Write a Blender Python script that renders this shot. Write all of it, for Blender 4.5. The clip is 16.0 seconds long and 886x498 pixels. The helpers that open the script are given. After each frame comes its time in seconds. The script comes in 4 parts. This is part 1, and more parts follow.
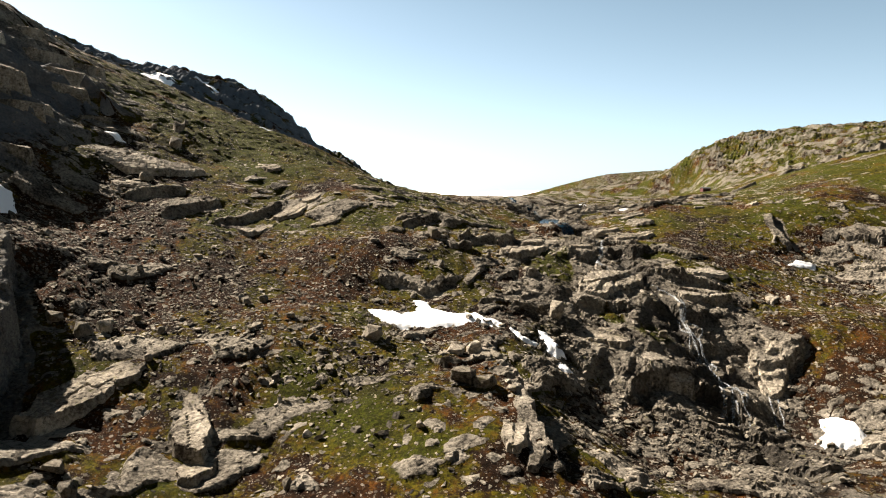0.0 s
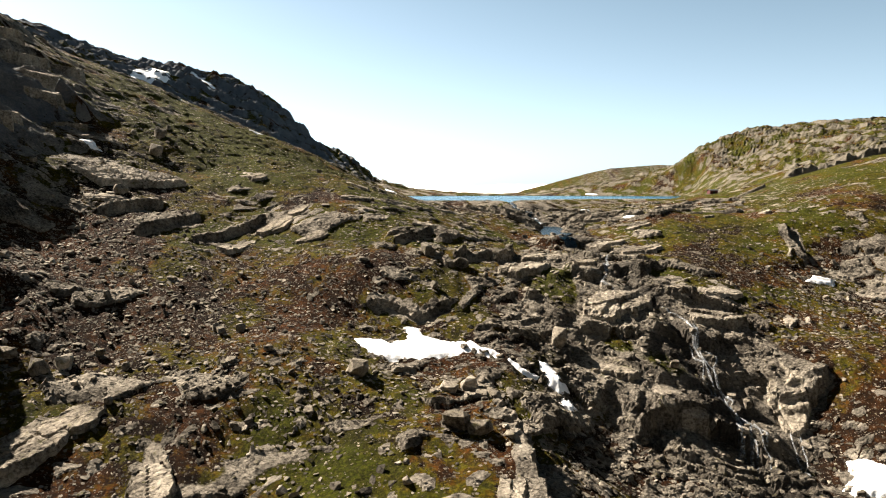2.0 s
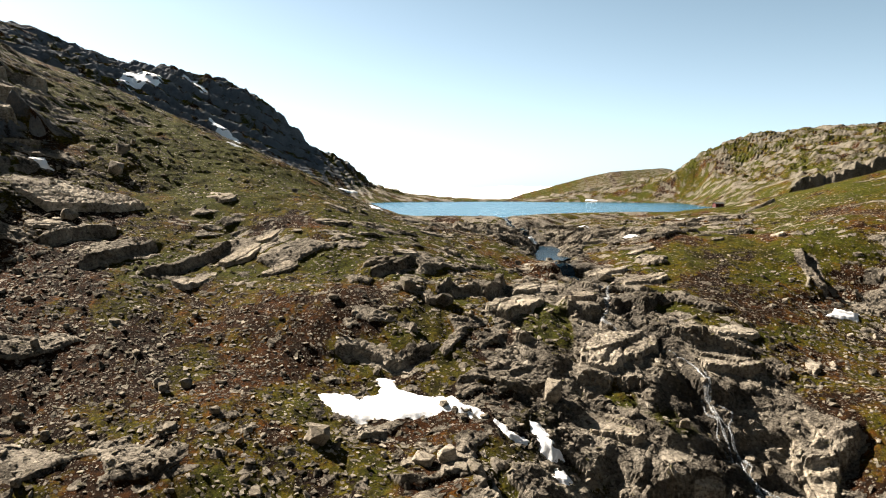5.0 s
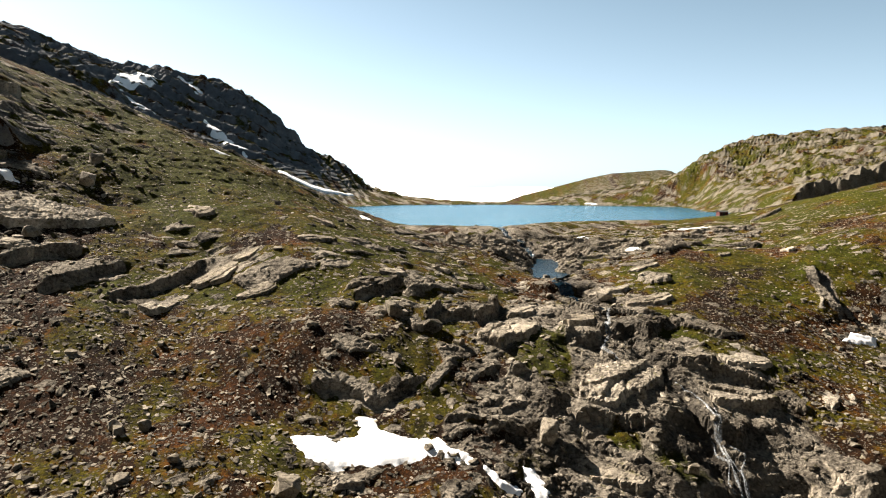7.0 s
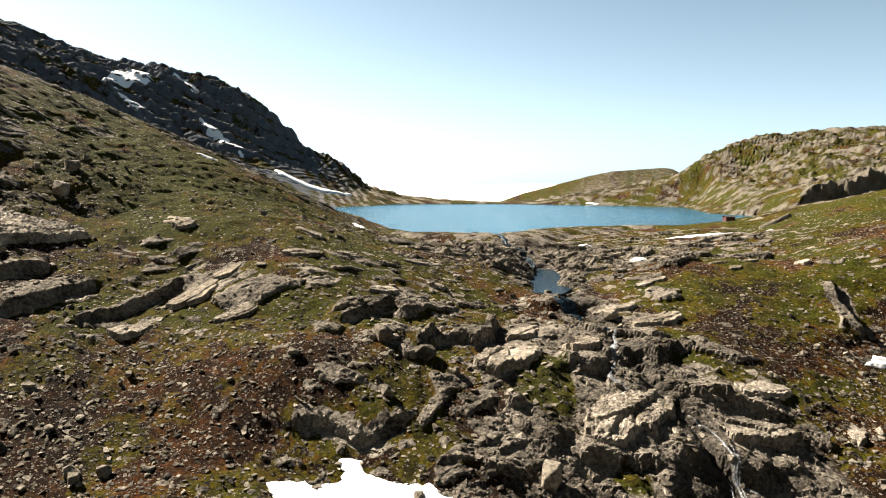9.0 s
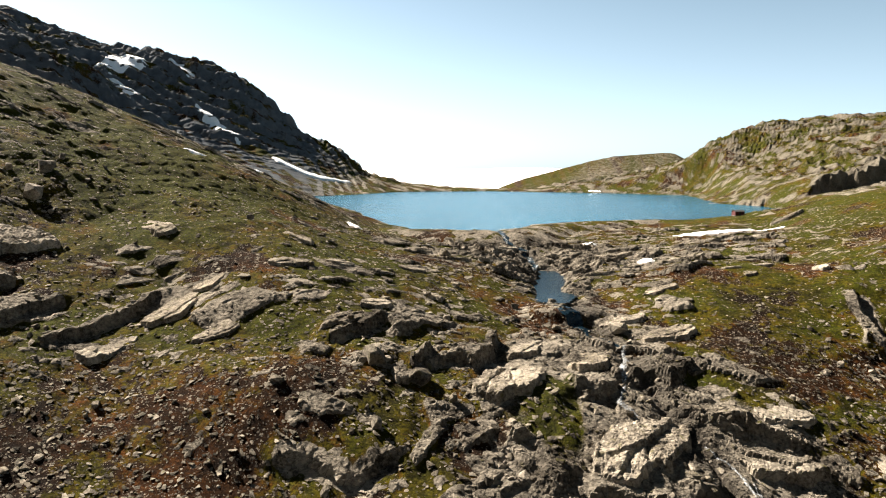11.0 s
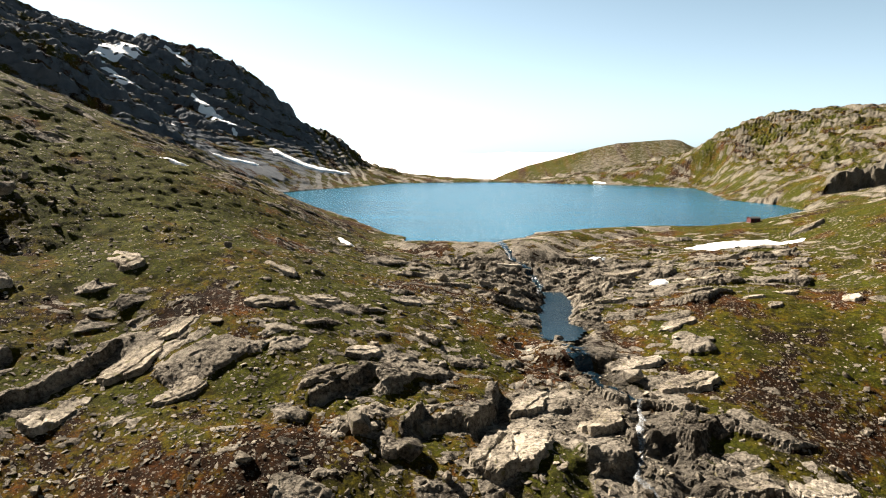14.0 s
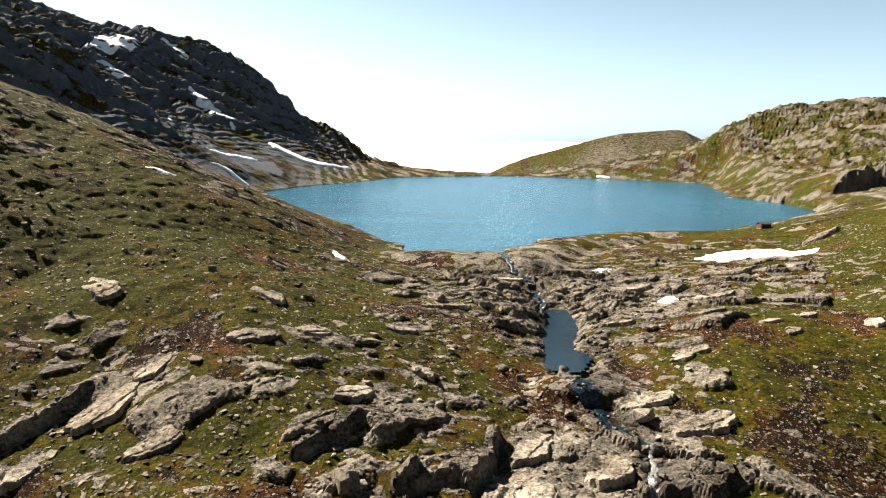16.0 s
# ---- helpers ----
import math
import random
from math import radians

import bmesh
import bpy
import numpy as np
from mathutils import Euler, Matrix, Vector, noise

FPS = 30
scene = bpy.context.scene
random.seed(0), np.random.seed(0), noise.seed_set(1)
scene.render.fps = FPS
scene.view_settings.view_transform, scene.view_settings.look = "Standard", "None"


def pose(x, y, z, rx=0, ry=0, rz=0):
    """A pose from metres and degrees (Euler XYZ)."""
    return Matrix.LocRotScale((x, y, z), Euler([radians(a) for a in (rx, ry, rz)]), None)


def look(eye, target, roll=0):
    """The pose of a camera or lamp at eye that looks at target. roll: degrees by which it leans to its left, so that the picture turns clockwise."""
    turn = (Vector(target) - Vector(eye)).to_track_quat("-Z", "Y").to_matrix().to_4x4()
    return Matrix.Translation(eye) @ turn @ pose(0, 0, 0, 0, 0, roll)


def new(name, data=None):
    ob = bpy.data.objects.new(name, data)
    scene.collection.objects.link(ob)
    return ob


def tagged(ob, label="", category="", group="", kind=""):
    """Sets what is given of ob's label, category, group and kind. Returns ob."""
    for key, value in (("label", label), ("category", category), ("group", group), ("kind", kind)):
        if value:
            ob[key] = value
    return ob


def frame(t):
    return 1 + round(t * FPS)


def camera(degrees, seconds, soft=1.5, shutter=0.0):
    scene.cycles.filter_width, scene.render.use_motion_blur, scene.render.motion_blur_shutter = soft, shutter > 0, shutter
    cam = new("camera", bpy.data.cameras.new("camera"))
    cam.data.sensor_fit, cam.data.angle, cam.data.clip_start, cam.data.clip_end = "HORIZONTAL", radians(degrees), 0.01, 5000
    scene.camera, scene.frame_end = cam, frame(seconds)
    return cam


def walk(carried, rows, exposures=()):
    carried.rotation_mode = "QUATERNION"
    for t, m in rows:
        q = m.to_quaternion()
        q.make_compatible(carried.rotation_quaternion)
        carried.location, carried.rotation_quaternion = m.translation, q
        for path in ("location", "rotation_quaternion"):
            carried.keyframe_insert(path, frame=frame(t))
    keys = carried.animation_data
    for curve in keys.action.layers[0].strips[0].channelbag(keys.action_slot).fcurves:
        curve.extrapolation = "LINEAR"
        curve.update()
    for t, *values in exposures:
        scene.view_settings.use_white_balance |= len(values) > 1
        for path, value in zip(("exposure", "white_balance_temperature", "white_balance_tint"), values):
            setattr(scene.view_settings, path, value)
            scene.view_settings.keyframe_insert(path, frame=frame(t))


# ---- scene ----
cam = camera(64.3, 16.0, soft=1.1)
METRES, EYE, TILT, LEAN, TURN = 100.0, 0.5, -4.1, 0.0, 0.0
ROWS = [
    (0.0, 0.0, 0.0, 0.0, -0.0, 0.0, -0.0),
    (0.5, 0.0031, 0.0289, 0.0154, 0.03, -0.38, 0.04),
    (1.0, 0.0072, 0.0607, 0.0324, 0.07, -0.56, 0.08),
    (1.5, 0.0117, 0.0898, 0.0462, 0.1, -0.56, 0.1),
    (2.0, 0.0177, 0.1218, 0.0605, 0.12, -0.56, 0.11),
    (2.5, 0.024, 0.1516, 0.073, 0.12, -0.52, 0.09),
    (3.0, 0.0307, 0.1832, 0.0858, 0.13, -0.51, 0.1),
    (3.5, 0.0366, 0.2123, 0.0971, 0.13, -0.49, 0.09),
    (4.0, 0.0438, 0.2428, 0.1088, 0.13, -0.48, 0.09),
    (6.5, 0.075, 0.3828, 0.1632, 0.1, -0.45, -0.04),
    (7.0, 0.0798, 0.4111, 0.1742, 0.09, -0.46, -0.05),
    (7.5, 0.0833, 0.4368, 0.1838, 0.08, -0.49, -0.08),
    (8.0, 0.0863, 0.4647, 0.1942, 0.08, -0.52, -0.08),
    (8.5, 0.0885, 0.4905, 0.2047, 0.07, -0.6, -0.09),
    (9.0, 0.0911, 0.5183, 0.217, 0.09, -0.75, -0.12),
    (11.5, 0.1014, 0.6522, 0.286, 0.21, -2.42, -0.09),
    (12.0, 0.1034, 0.6795, 0.3023, 0.25, -2.66, -0.09),
    (12.5, 0.1057, 0.7045, 0.318, 0.28, -2.83, -0.1),
    (13.0, 0.1084, 0.7312, 0.3361, 0.32, -3.04, -0.12),
    (13.5, 0.1106, 0.7559, 0.3531, 0.36, -3.24, -0.15),
    (14.0, 0.1131, 0.7829, 0.3708, 0.41, -3.44, -0.15),
    (14.5, 0.1149, 0.8073, 0.3876, 0.46, -3.64, -0.15),
    (15.0, 0.1174, 0.8328, 0.4062, 0.51, -3.88, -0.13),
    (15.5, 0.1187, 0.8572, 0.423, 0.53, -4.12, -0.13),
    (16.0, 0.1215, 0.8827, 0.441, 0.58, -4.39, -0.11),
]
walk(cam, [(t, pose(0, 0, EYE, TILT, LEAN, TURN) @ pose(METRES * x, METRES * y, METRES * z, 90 + pitch, roll, yaw)) for t, x, y, z, yaw, pitch, roll in ROWS],
     exposures=[(0.0, 2.1), (16.0, 2.1)])

# ---- world, sun ----
SUN_ELEVATION, SUN_AZIMUTH = radians(40.0), radians(-52.0)   # azimuth from +y, to the right positive
world = bpy.data.worlds.new("world")
scene.world = world
world.use_nodes = True
wn = world.node_tree
sky = wn.nodes.new("ShaderNodeTexSky")
sky.sky_type = "NISHITA"
sky.sun_disc = False
sky.sun_elevation = SUN_ELEVATION
sky.sun_rotation = SUN_AZIMUTH
sky.altitude = 1000
sky.air_density, sky.dust_density, sky.ozone_density = 0.5, 2.0, 0.1
pale = wn.nodes.new("ShaderNodeHueSaturation")
up = wn.nodes.new("ShaderNodeTexCoord")
lift = wn.nodes.new("ShaderNodeSeparateXYZ")
clear = wn.nodes.new("ShaderNodeMapRange")   # hazy and white low down, clear above
clear.inputs[2].default_value, clear.inputs[3].default_value, clear.inputs[4].default_value = 0.40, 0.42, 0.74
wn.links.new(up.outputs["Generated"], lift.inputs[0])
wn.links.new(lift.outputs[2], clear.inputs[0])
wn.links.new(clear.outputs[0], pale.inputs["Saturation"])
haze = wn.nodes.new("ShaderNodeMapRange")    # bright mist towards the horizon
haze.inputs[2].default_value, haze.inputs[3].default_value, haze.inputs[4].default_value = 0.40, 1.26, 0.98
wn.links.new(lift.outputs[2], haze.inputs[0])
deep = wn.nodes.new("ShaderNodeMapRange")    # a deep mountain sky overhead
deep.interpolation_type = "SMOOTHSTEP"
deep.inputs[1].default_value, deep.inputs[2].default_value, deep.inputs[3].default_value, deep.inputs[4].default_value = 0.24, 0.62, 1.0, 0.20
wn.links.new(lift.outputs[2], deep.inputs[0])
both = wn.nodes.new("ShaderNodeMath")
both.operation = "MULTIPLY"
wn.links.new(haze.outputs[0], both.inputs[0])
wn.links.new(deep.outputs[0], both.inputs[1])
wn.links.new(both.outputs[0], pale.inputs["Value"])
pale.inputs["Hue"].default_value = 0.475
wn.links.new(sky.outputs[0], pale.inputs["Color"])
cool = wn.nodes.new("ShaderNodeMix")
cool.data_type, cool.blend_type = "RGBA", "MULTIPLY"
cool.inputs[0].default_value, cool.inputs[7].default_value = 1.0, (0.90, 1.03, 1.07, 1)
wn.links.new(pale.outputs[0], cool.inputs[6])
wn.links.new(cool.outputs[2], wn.nodes["Background"].inputs[0])
wn.nodes["Background"].inputs[1].default_value = 0.040
sun_data = bpy.data.lights.new("sun", "SUN")
sun_data.energy, sun_data.angle, sun_data.color = 5.0, radians(0.5), (1.0, 0.90, 0.77)
sun = new("sun", sun_data)
sun_way = Vector((math.sin(SUN_AZIMUTH) * math.cos(SUN_ELEVATION), math.cos(SUN_AZIMUTH) * math.cos(SUN_ELEVATION), math.sin(SUN_ELEVATION)))
sun.matrix_world = look(sun_way * 100, (0, 0, 0))

# ---- terrain ----
SHUFFLE = np.random.default_rng(5).permutation(4096).astype(np.int32)
CHANCE = np.random.default_rng(6).random(4096)
WAY_X, WAY_Y = np.cos(CHANCE * 2 * np.pi), np.sin(CHANCE * 2 * np.pi)


def shuffled(ix, iy, seed):
    """A shuffled number for each whole-numbered place."""
    return SHUFFLE[(ix + SHUFFLE[(iy + seed * 37) & 4095]) & 4095]


def lattice(ix, iy, seed):
    """A random number from 0 to 1 for each whole-numbered place."""
    return CHANCE[shuffled(ix, iy, seed)]


def ripple(x, y, size, seed):
    """Gradient noise, about -1 to 1."""
    x, y = np.asarray(x, float) / size, np.asarray(y, float) / size
    ix, iy = np.floor(x).astype(np.int32), np.floor(y).astype(np.int32)
    fx, fy = x - ix, y - iy
    u, v = fx * fx * fx * (fx * (fx * 6 - 15) + 10), fy * fy * fy * (fy * (fy * 6 - 15) + 10)
    total = 0
    for b in (0, 1):
        row = SHUFFLE[(iy + b + seed * 37) & 4095]
        for a in (0, 1):
            turn = SHUFFLE[(ix + a + row) & 4095]
            total = total + (WAY_X[turn] * (fx - a) + WAY_Y[turn] * (fy - b)) * (u if a else 1 - u) * (v if b else 1 - v)
    return total * 1.5


def fractal(x, y, size, seed, octaves=4, gain=0.5):
    total, amount = 0, 1.0
    for k in range(octaves):
        total = total + ripple(x, y, size / 2 ** k, seed + k) * amount
        amount *= gain
    return total


def smooth(a, b, v):
    s = np.clip((v - a) / (b - a), 0, 1)
    return s * s * (3 - 2 * s)


def cells(x, y, size, long, angle, seed):
    """Elongated cells of broken rock: three random numbers of the cell, the way from its middle in metres, and the nearness of its crack (0 at the crack)."""
    c, s = math.cos(angle), math.sin(angle)
    u, v = (x * c + y * s) / (size * long), (-x * s + y * c) / size
    iu, iv = np.floor(u).astype(np.int32), np.floor(v).astype(np.int32)
    first, second = np.full(u.shape, 9.0), np.full(u.shape, 9.0)
    mu, mv, ou, ov = iu, iv, np.zeros(u.shape), np.zeros(u.shape)
    for a in (-1, 0, 1):
        for b in (-1, 0, 1):
            cu, cv = iu + a, iv + b
            du = u - cu - 0.12 - 0.76 * lattice(cu, cv, seed)
            dv = v - cv - 0.12 - 0.76 * lattice(cu, cv, seed + 1)
            d = np.maximum(np.abs(du), np.abs(dv)) * 0.65 + np.sqrt(du * du + dv * dv) * 0.35
            near = d < first
            second = np.where(near, first, np.minimum(second, d))
            first = np.where(near, d, first)
            mu, mv, ou, ov = np.where(near, cu, mu), np.where(near, cv, mv), np.where(near, du, ou), np.where(near, dv, ov)
    du, dv = ou * size * long, ov * size
    r = [lattice(mu, mv, seed + k) for k in (2, 3, 4)]
    return r, du * c - dv * s, du * s + dv * c, (second - first) * size


def slabs(x, y, size, long, angle, seed, bias, height, lean):
    """Tilted slabs of bedrock that stand proud of the slope with a steep edge downhill: how far each place is raised, and whether it is rock."""
    (r1, r2, r3), dx, dy, crack = cells(x, y, size, long, angle, seed)
    shown = smooth(0.60, 0.66, r1 + bias)
    lift = height * (0.15 + 0.85 * r2) - lean * dy * (0.5 + r2) + 0.35 * lean * dx * (2 * r3 - 0.7)
    lift = np.clip(lift, -0.1 * height, 2.4 * height) * shown * smooth(0.0, max(0.12 * size, 0.5), crack)
    return lift, shown * smooth(0.0, 0.12 * size, crack) * smooth(-0.05, 0.14, lift / height)


NEAR_X = [-200, -160, -130, -105, -85, -65, -45, -25, -5, 15, 30, 45, 60, 75, 90, 110, 135, 165, 200]
FAR_X = [-560, -480, -400, -340, -280, -220, -170, -130, -90, -50, 0, 60, 110, 150, 200, 250, 300, 350, 420, 560]
STEP = 4.0
BX, BY = np.arange(-600, 601, STEP), np.arange(0, 2401, STEP)
sections = []


def section(y, *heights):
    """The height of the land across the valley, y metres ahead."""
    if len(heights) == len(NEAR_X):
        xs = [-560] + NEAR_X + [560]
        heights = [heights[0] + 110, *heights, heights[-1] + 45]
    else:
        xs = FAR_X
    sections.append((y, np.interp(BX, xs, heights)))


# the slope below the lip, from the foot of the waterfall up to the lake
section(60, -3, -12, -19, -27, -34, -39, -43, -45, -47, -49, -50, -52, -53, -53, -53, -52, -49, -45, -39)
section(85, 5, -3, -11, -20, -30.1, -38.7, -42.4, -43.4, -43.4, -43.8, -46.9, -49, -50, -50, -50, -49, -46, -41, -34)
section(105, 12, 4, -3, -13, -23.4, -33.9, -40, -43.1, -37.3, -38.2, -45.3, -47.4, -48, -47.8, -47.8, -47, -42, -36, -29)
section(120, 18, 11, 2, -7.8, -16.4, -26.2, -30.1, -35.2, -30.9, -34.5, -45.3, -47.6, -48.1, -46.2, -44.8, -43.8, -39, -33, -25)
section(132, 23, 16, 7, -2.3, -10.8, -25.5, -25.1, -26.4, -30.1, -31, -42, -42.6, -47.2, -46.1, -39.7, -39.3, -36, -29, -21)
section(145, 29, 23, 13, 2.6, -7.8, -18.8, -21.3, -21, -28.2, -25.3, -35.7, -32.6, -42.5, -42.3, -31, -34.3, -32, -26, -17)
section(158, 35, 29, 18, 5.3, -10, -13.2, -18.2, -20.8, -24.1, -22.2, -25.9, -23.3, -31.3, -31.5, -25.1, -29.8, -29, -22, -13)
section(172, 41, 35, 24, 9.1, -6.8, -5, -12.7, -7.8, -11.8, -17.1, -18.3, -20.8, -21, -25.5, -26.4, -27.6, -25, -19, -9)
section(188, 50, 43, 30, 14.8, 1.8, -1.7, -8.6, -7.7, -7.2, -11.4, -13, -16.6, -16.5, -17.5, -20.6, -24.7, -22, -15, -4)
section(205, 60, 50, 36, 19.9, 9.5, 4.4, -1.6, 3.7, -2.3, -9.9, -13.5, -10.6, -11.2, -11.1, -14.5, -19.7, -17.3, -10, 1)
section(225, 71, 56, 39.8, 24.5, 14.4, 9.8, 11, 6.6, 0.4, -5.2, -9.6, -10.8, -7.6, -6.9, -9.7, -3.6, -5.4, -4.9, 6)
section(245, 80, 61, 42.4, 32, 24.1, 16.1, 14.5, 8.8, 0.9, -1.8, -4.8, -8.4, -6, -0.6, -1.9, -1.2, 7.6, 1.3, 11)
section(270, 85, 63, 45.9, 33.2, 26.8, 22.6, 14.1, 5.1, 0.6, -1.3, -3, -1.6, -4.3, -4.3, -1.9, -3.5, 2.6, 8, 17)
section(300, 83, 65, 49.6, 37.5, 32.3, 26.9, 17.7, 6.9, 0.7, -2.4, -1.7, -2.6, -6.4, -5.2, -1.7, 0.3, 5.4, 13, 22)
section(330, 80, 65, 54, 43, 34, 25, 15.7, 3.9, -1.7, -4.1, -5.8, -4.1, -1.1, 0.4, -0.2, -1.3, 0.9, 13.3, 23)
# the lake basin, with the shoulder and the mountain beside it and the hill across
section(380, 150, 140, 130, 118, 102, 86, 66, 50, 32, 12, -4, -3, 1, 6, 16, 24, 30, 36, 42, 50)
section(450, 150, 135, 120, 105, 90, 72, 52, 32, 10, -5, -8, -8, -8, -6, 4, 16, 26, 34, 42, 52)
section(520, 150, 130, 108, 88, 66, 44, 22, 6, -6, -8, -8, -8, -8, -8, -5, 12, 26, 36, 46, 58)
section(600, 200, 185, 165, 140, 112, 66, 22, -3, -8, -8, -8, -8, -8, -8, -6, 16, 40, 54, 64, 76)
section(640, 215, 195, 172, 152, 129, 75, 24, -3, -8, -8, -8, -8, -8, -8, -6, 18, 45, 60, 70, 84)
section(700, 225, 195, 165, 135, 95, 52, 22, 2, -5, -8, -8, -8, -8, -8, -8, 12, 40, 62, 78, 95)
section(760, 230, 200, 160, 112, 84, 54, 28, 10, -4, -8, -8, -8, -8, -8, -8, -3, 40, 72, 86, 102)
section(830, 240, 205, 162, 122, 96, 70, 42, 18, 3, -5, -8, -8, -8, -7, -3, 25, 70, 88, 92, 100)
section(900, 244, 216, 180, 163, 130, 104, 68, 42, 17, 1, -4, -5, -4, 3, 14, 30, 50, 70, 82, 95)
section(960, 238, 208, 192, 187, 176, 144, 87, 68, 32, 15, 8, 4, 5, 11, 22, 34, 46, 58, 70, 80)
section(1050, 220, 190, 160, 150, 130, 95, 60, 36, 16, 5, -8, -14, -12, -6, 4, 12, 22, 34, 42, 50)
section(1200, 60, 40, 20, 10, 0, -20, -40, -50, -60, -70, -80, -80, -80, -70, -60, -50, -40, -30, -20, -10)
section(1500, *[-190] * 12, -160, -130, -100, -80, -60, -50, -40, -40)
# the far ridge behind the hill
section(1800, *[-190] * 10, -80, -40, -22, -4, 14, 27, 41, 55, 70, 80)
section(2300, *[-190] * 20)

LAKE_SHORE = [(-137, 653), (-100, 540), (-70, 458), (-36, 394), (-9, 360), (-3, 341), (29, 338), (49, 372), (89, 397), (130, 402), (162, 429),
              (221, 486), (231, 545), (217, 592), (225, 631), (258, 787), (217, 840), (183, 875), (101, 926), (62, 939), (-12, 922),
              (-50, 893), (-78, 808), (-119, 729)]


def base_grid():
    ys = [s[0] for s in sections]
    rows = np.array([s[1] for s in sections])
    grid = np.empty((len(BY), len(BX)))
    for i in range(len(BX)):
        grid[:, i] = np.interp(BY, ys, rows[:, i])
    weights = np.array([1, 3, 4, 3, 1]) / 12
    for _ in range(2):
        padded = np.pad(grid, 2, mode="edge")
        grid = sum(w * padded[2:-2, k:k + grid.shape[1]] for k, w in enumerate(weights))
        padded = np.pad(grid, 2, mode="edge")
        grid = sum(w * padded[k:k + grid.shape[0], 2:-2] for k, w in enumerate(weights))
    return grid


BASE = base_grid()


def on_grid(grid, xs, ys, x, y):
    """Bilinear look-up in a regular grid."""
    i = np.clip(np.interp(x, xs, np.arange(len(xs))), 0, len(xs) - 1.001)
    j = np.clip(np.interp(y, ys, np.arange(len(ys))), 0, len(ys) - 1.001)
    i0, j0 = i.astype(int), j.astype(int)
    fi, fj = i - i0, j - j0
    return (grid[j0, i0] * (1 - fi) + grid[j0, i0 + 1] * fi) * (1 - fj) + (grid[j0 + 1, i0] * (1 - fi) + grid[j0 + 1, i0 + 1] * fi) * fj


def shore(x, y):
    """Metres from the lake's edge, negative on the lake."""
    best, inside = np.full(x.shape, 1e9), np.zeros(x.shape, bool)
    for (ax, ay), (bx, by) in zip(LAKE_SHORE, LAKE_SHORE[1:] + LAKE_SHORE[:1]):
        ex, ey = bx - ax, by - ay
        t = np.clip(((x - ax) * ex + (y - ay) * ey) / (ex * ex + ey * ey), 0, 1)
        best = np.minimum(best, np.hypot(x - ax - t * ex, y - ay - t * ey))
        crosses = ((ay > y) != (by > y)) & (x < ax + (y - ay) / (ey if ey else 1e-9) * ex)
        inside ^= crosses
    return np.where(inside, -best, best)


def spot(x, y, cx, cy, rx, ry, angle=0.0):
    """A soft oval, 1 in its middle."""
    c, s = math.cos(radians(angle)), math.sin(radians(angle))
    u, v = ((x - cx) * c + (y - cy) * s) / rx, (-(x - cx) * s + (y - cy) * c) / ry
    return np.exp(-(u * u + v * v))


def along(x, y, path, width):
    """1 on the line through the given places, falling off over the width."""
    best = np.full(np.shape(x), 1e9)
    for (ax, ay), (bx, by) in zip(path, path[1:]):
        ex, ey = bx - ax, by - ay
        t = np.clip(((x - ax) * ex + (y - ay) * ey) / (ex * ex + ey * ey), 0, 1)
        best = np.minimum(best, np.hypot(x - ax - t * ex, y - ay - t * ey))
    return np.exp(-(best / width) ** 2)


STREAM = [(29, 340), (31, 325), (35, 305), (38, 285), (38, 262), (38, 240), (41, 222), (45, 208), (46, 195), (48, 180), (51, 169), (53, 155), (57, 144), (58, 132), (62, 118), (66, 100), (70, 60)]


POOL_LEVEL = -7.9

# steps in the rock: the way along the edge (high ground on its left), drop, reach
LEDGES = [
    ([(-84, 184), (-79, 190), (-70, 197)], 3.0, 4), ([(5, 187), (13, 190), (19, 189)], 2.0, 4),
    ([(30, 162), (37, 161), (44, 160)], 3.0, 4), ([(106, 208), (104, 217), (107, 231)], 3.0, 7), ([(56, 180), (64, 178), (71, 176)], 2.5, 4),
    ([(-17, 161), (-11, 163), (-3, 160.5), (5, 167)], 1.5, 4), ([(19, 101), (16, 111), (14, 126), (9, 135)], 5.0, 5), ([(35, 136), (42, 141), (49, 144), (58, 140.5), (61, 134)], 4.5, 5),
    ([(-12, 187), (-5, 193), (-1, 200)], 2.4, 3), ([(4, 183), (8, 192)], 2.6, 3),
    ([(15, 187), (19, 196), (21, 207)], 3.6, 4.5), ([(-60, 179), (-54, 187.5), (-49, 197), (-46, 203)], 2.3, 3.0), ([(-72, 176), (-66, 186), (-60, 196)], 2.0, 3), ([(-66, 96), (-74, 119), (-82, 133), (-90, 145)], 11.0, 8),
    ([(66, 152), (74, 150), (82, 156)], 4.0, 4),
    ([(232, 515), (268, 532), (330, 548), (420, 562)], 19.0, 24),
]


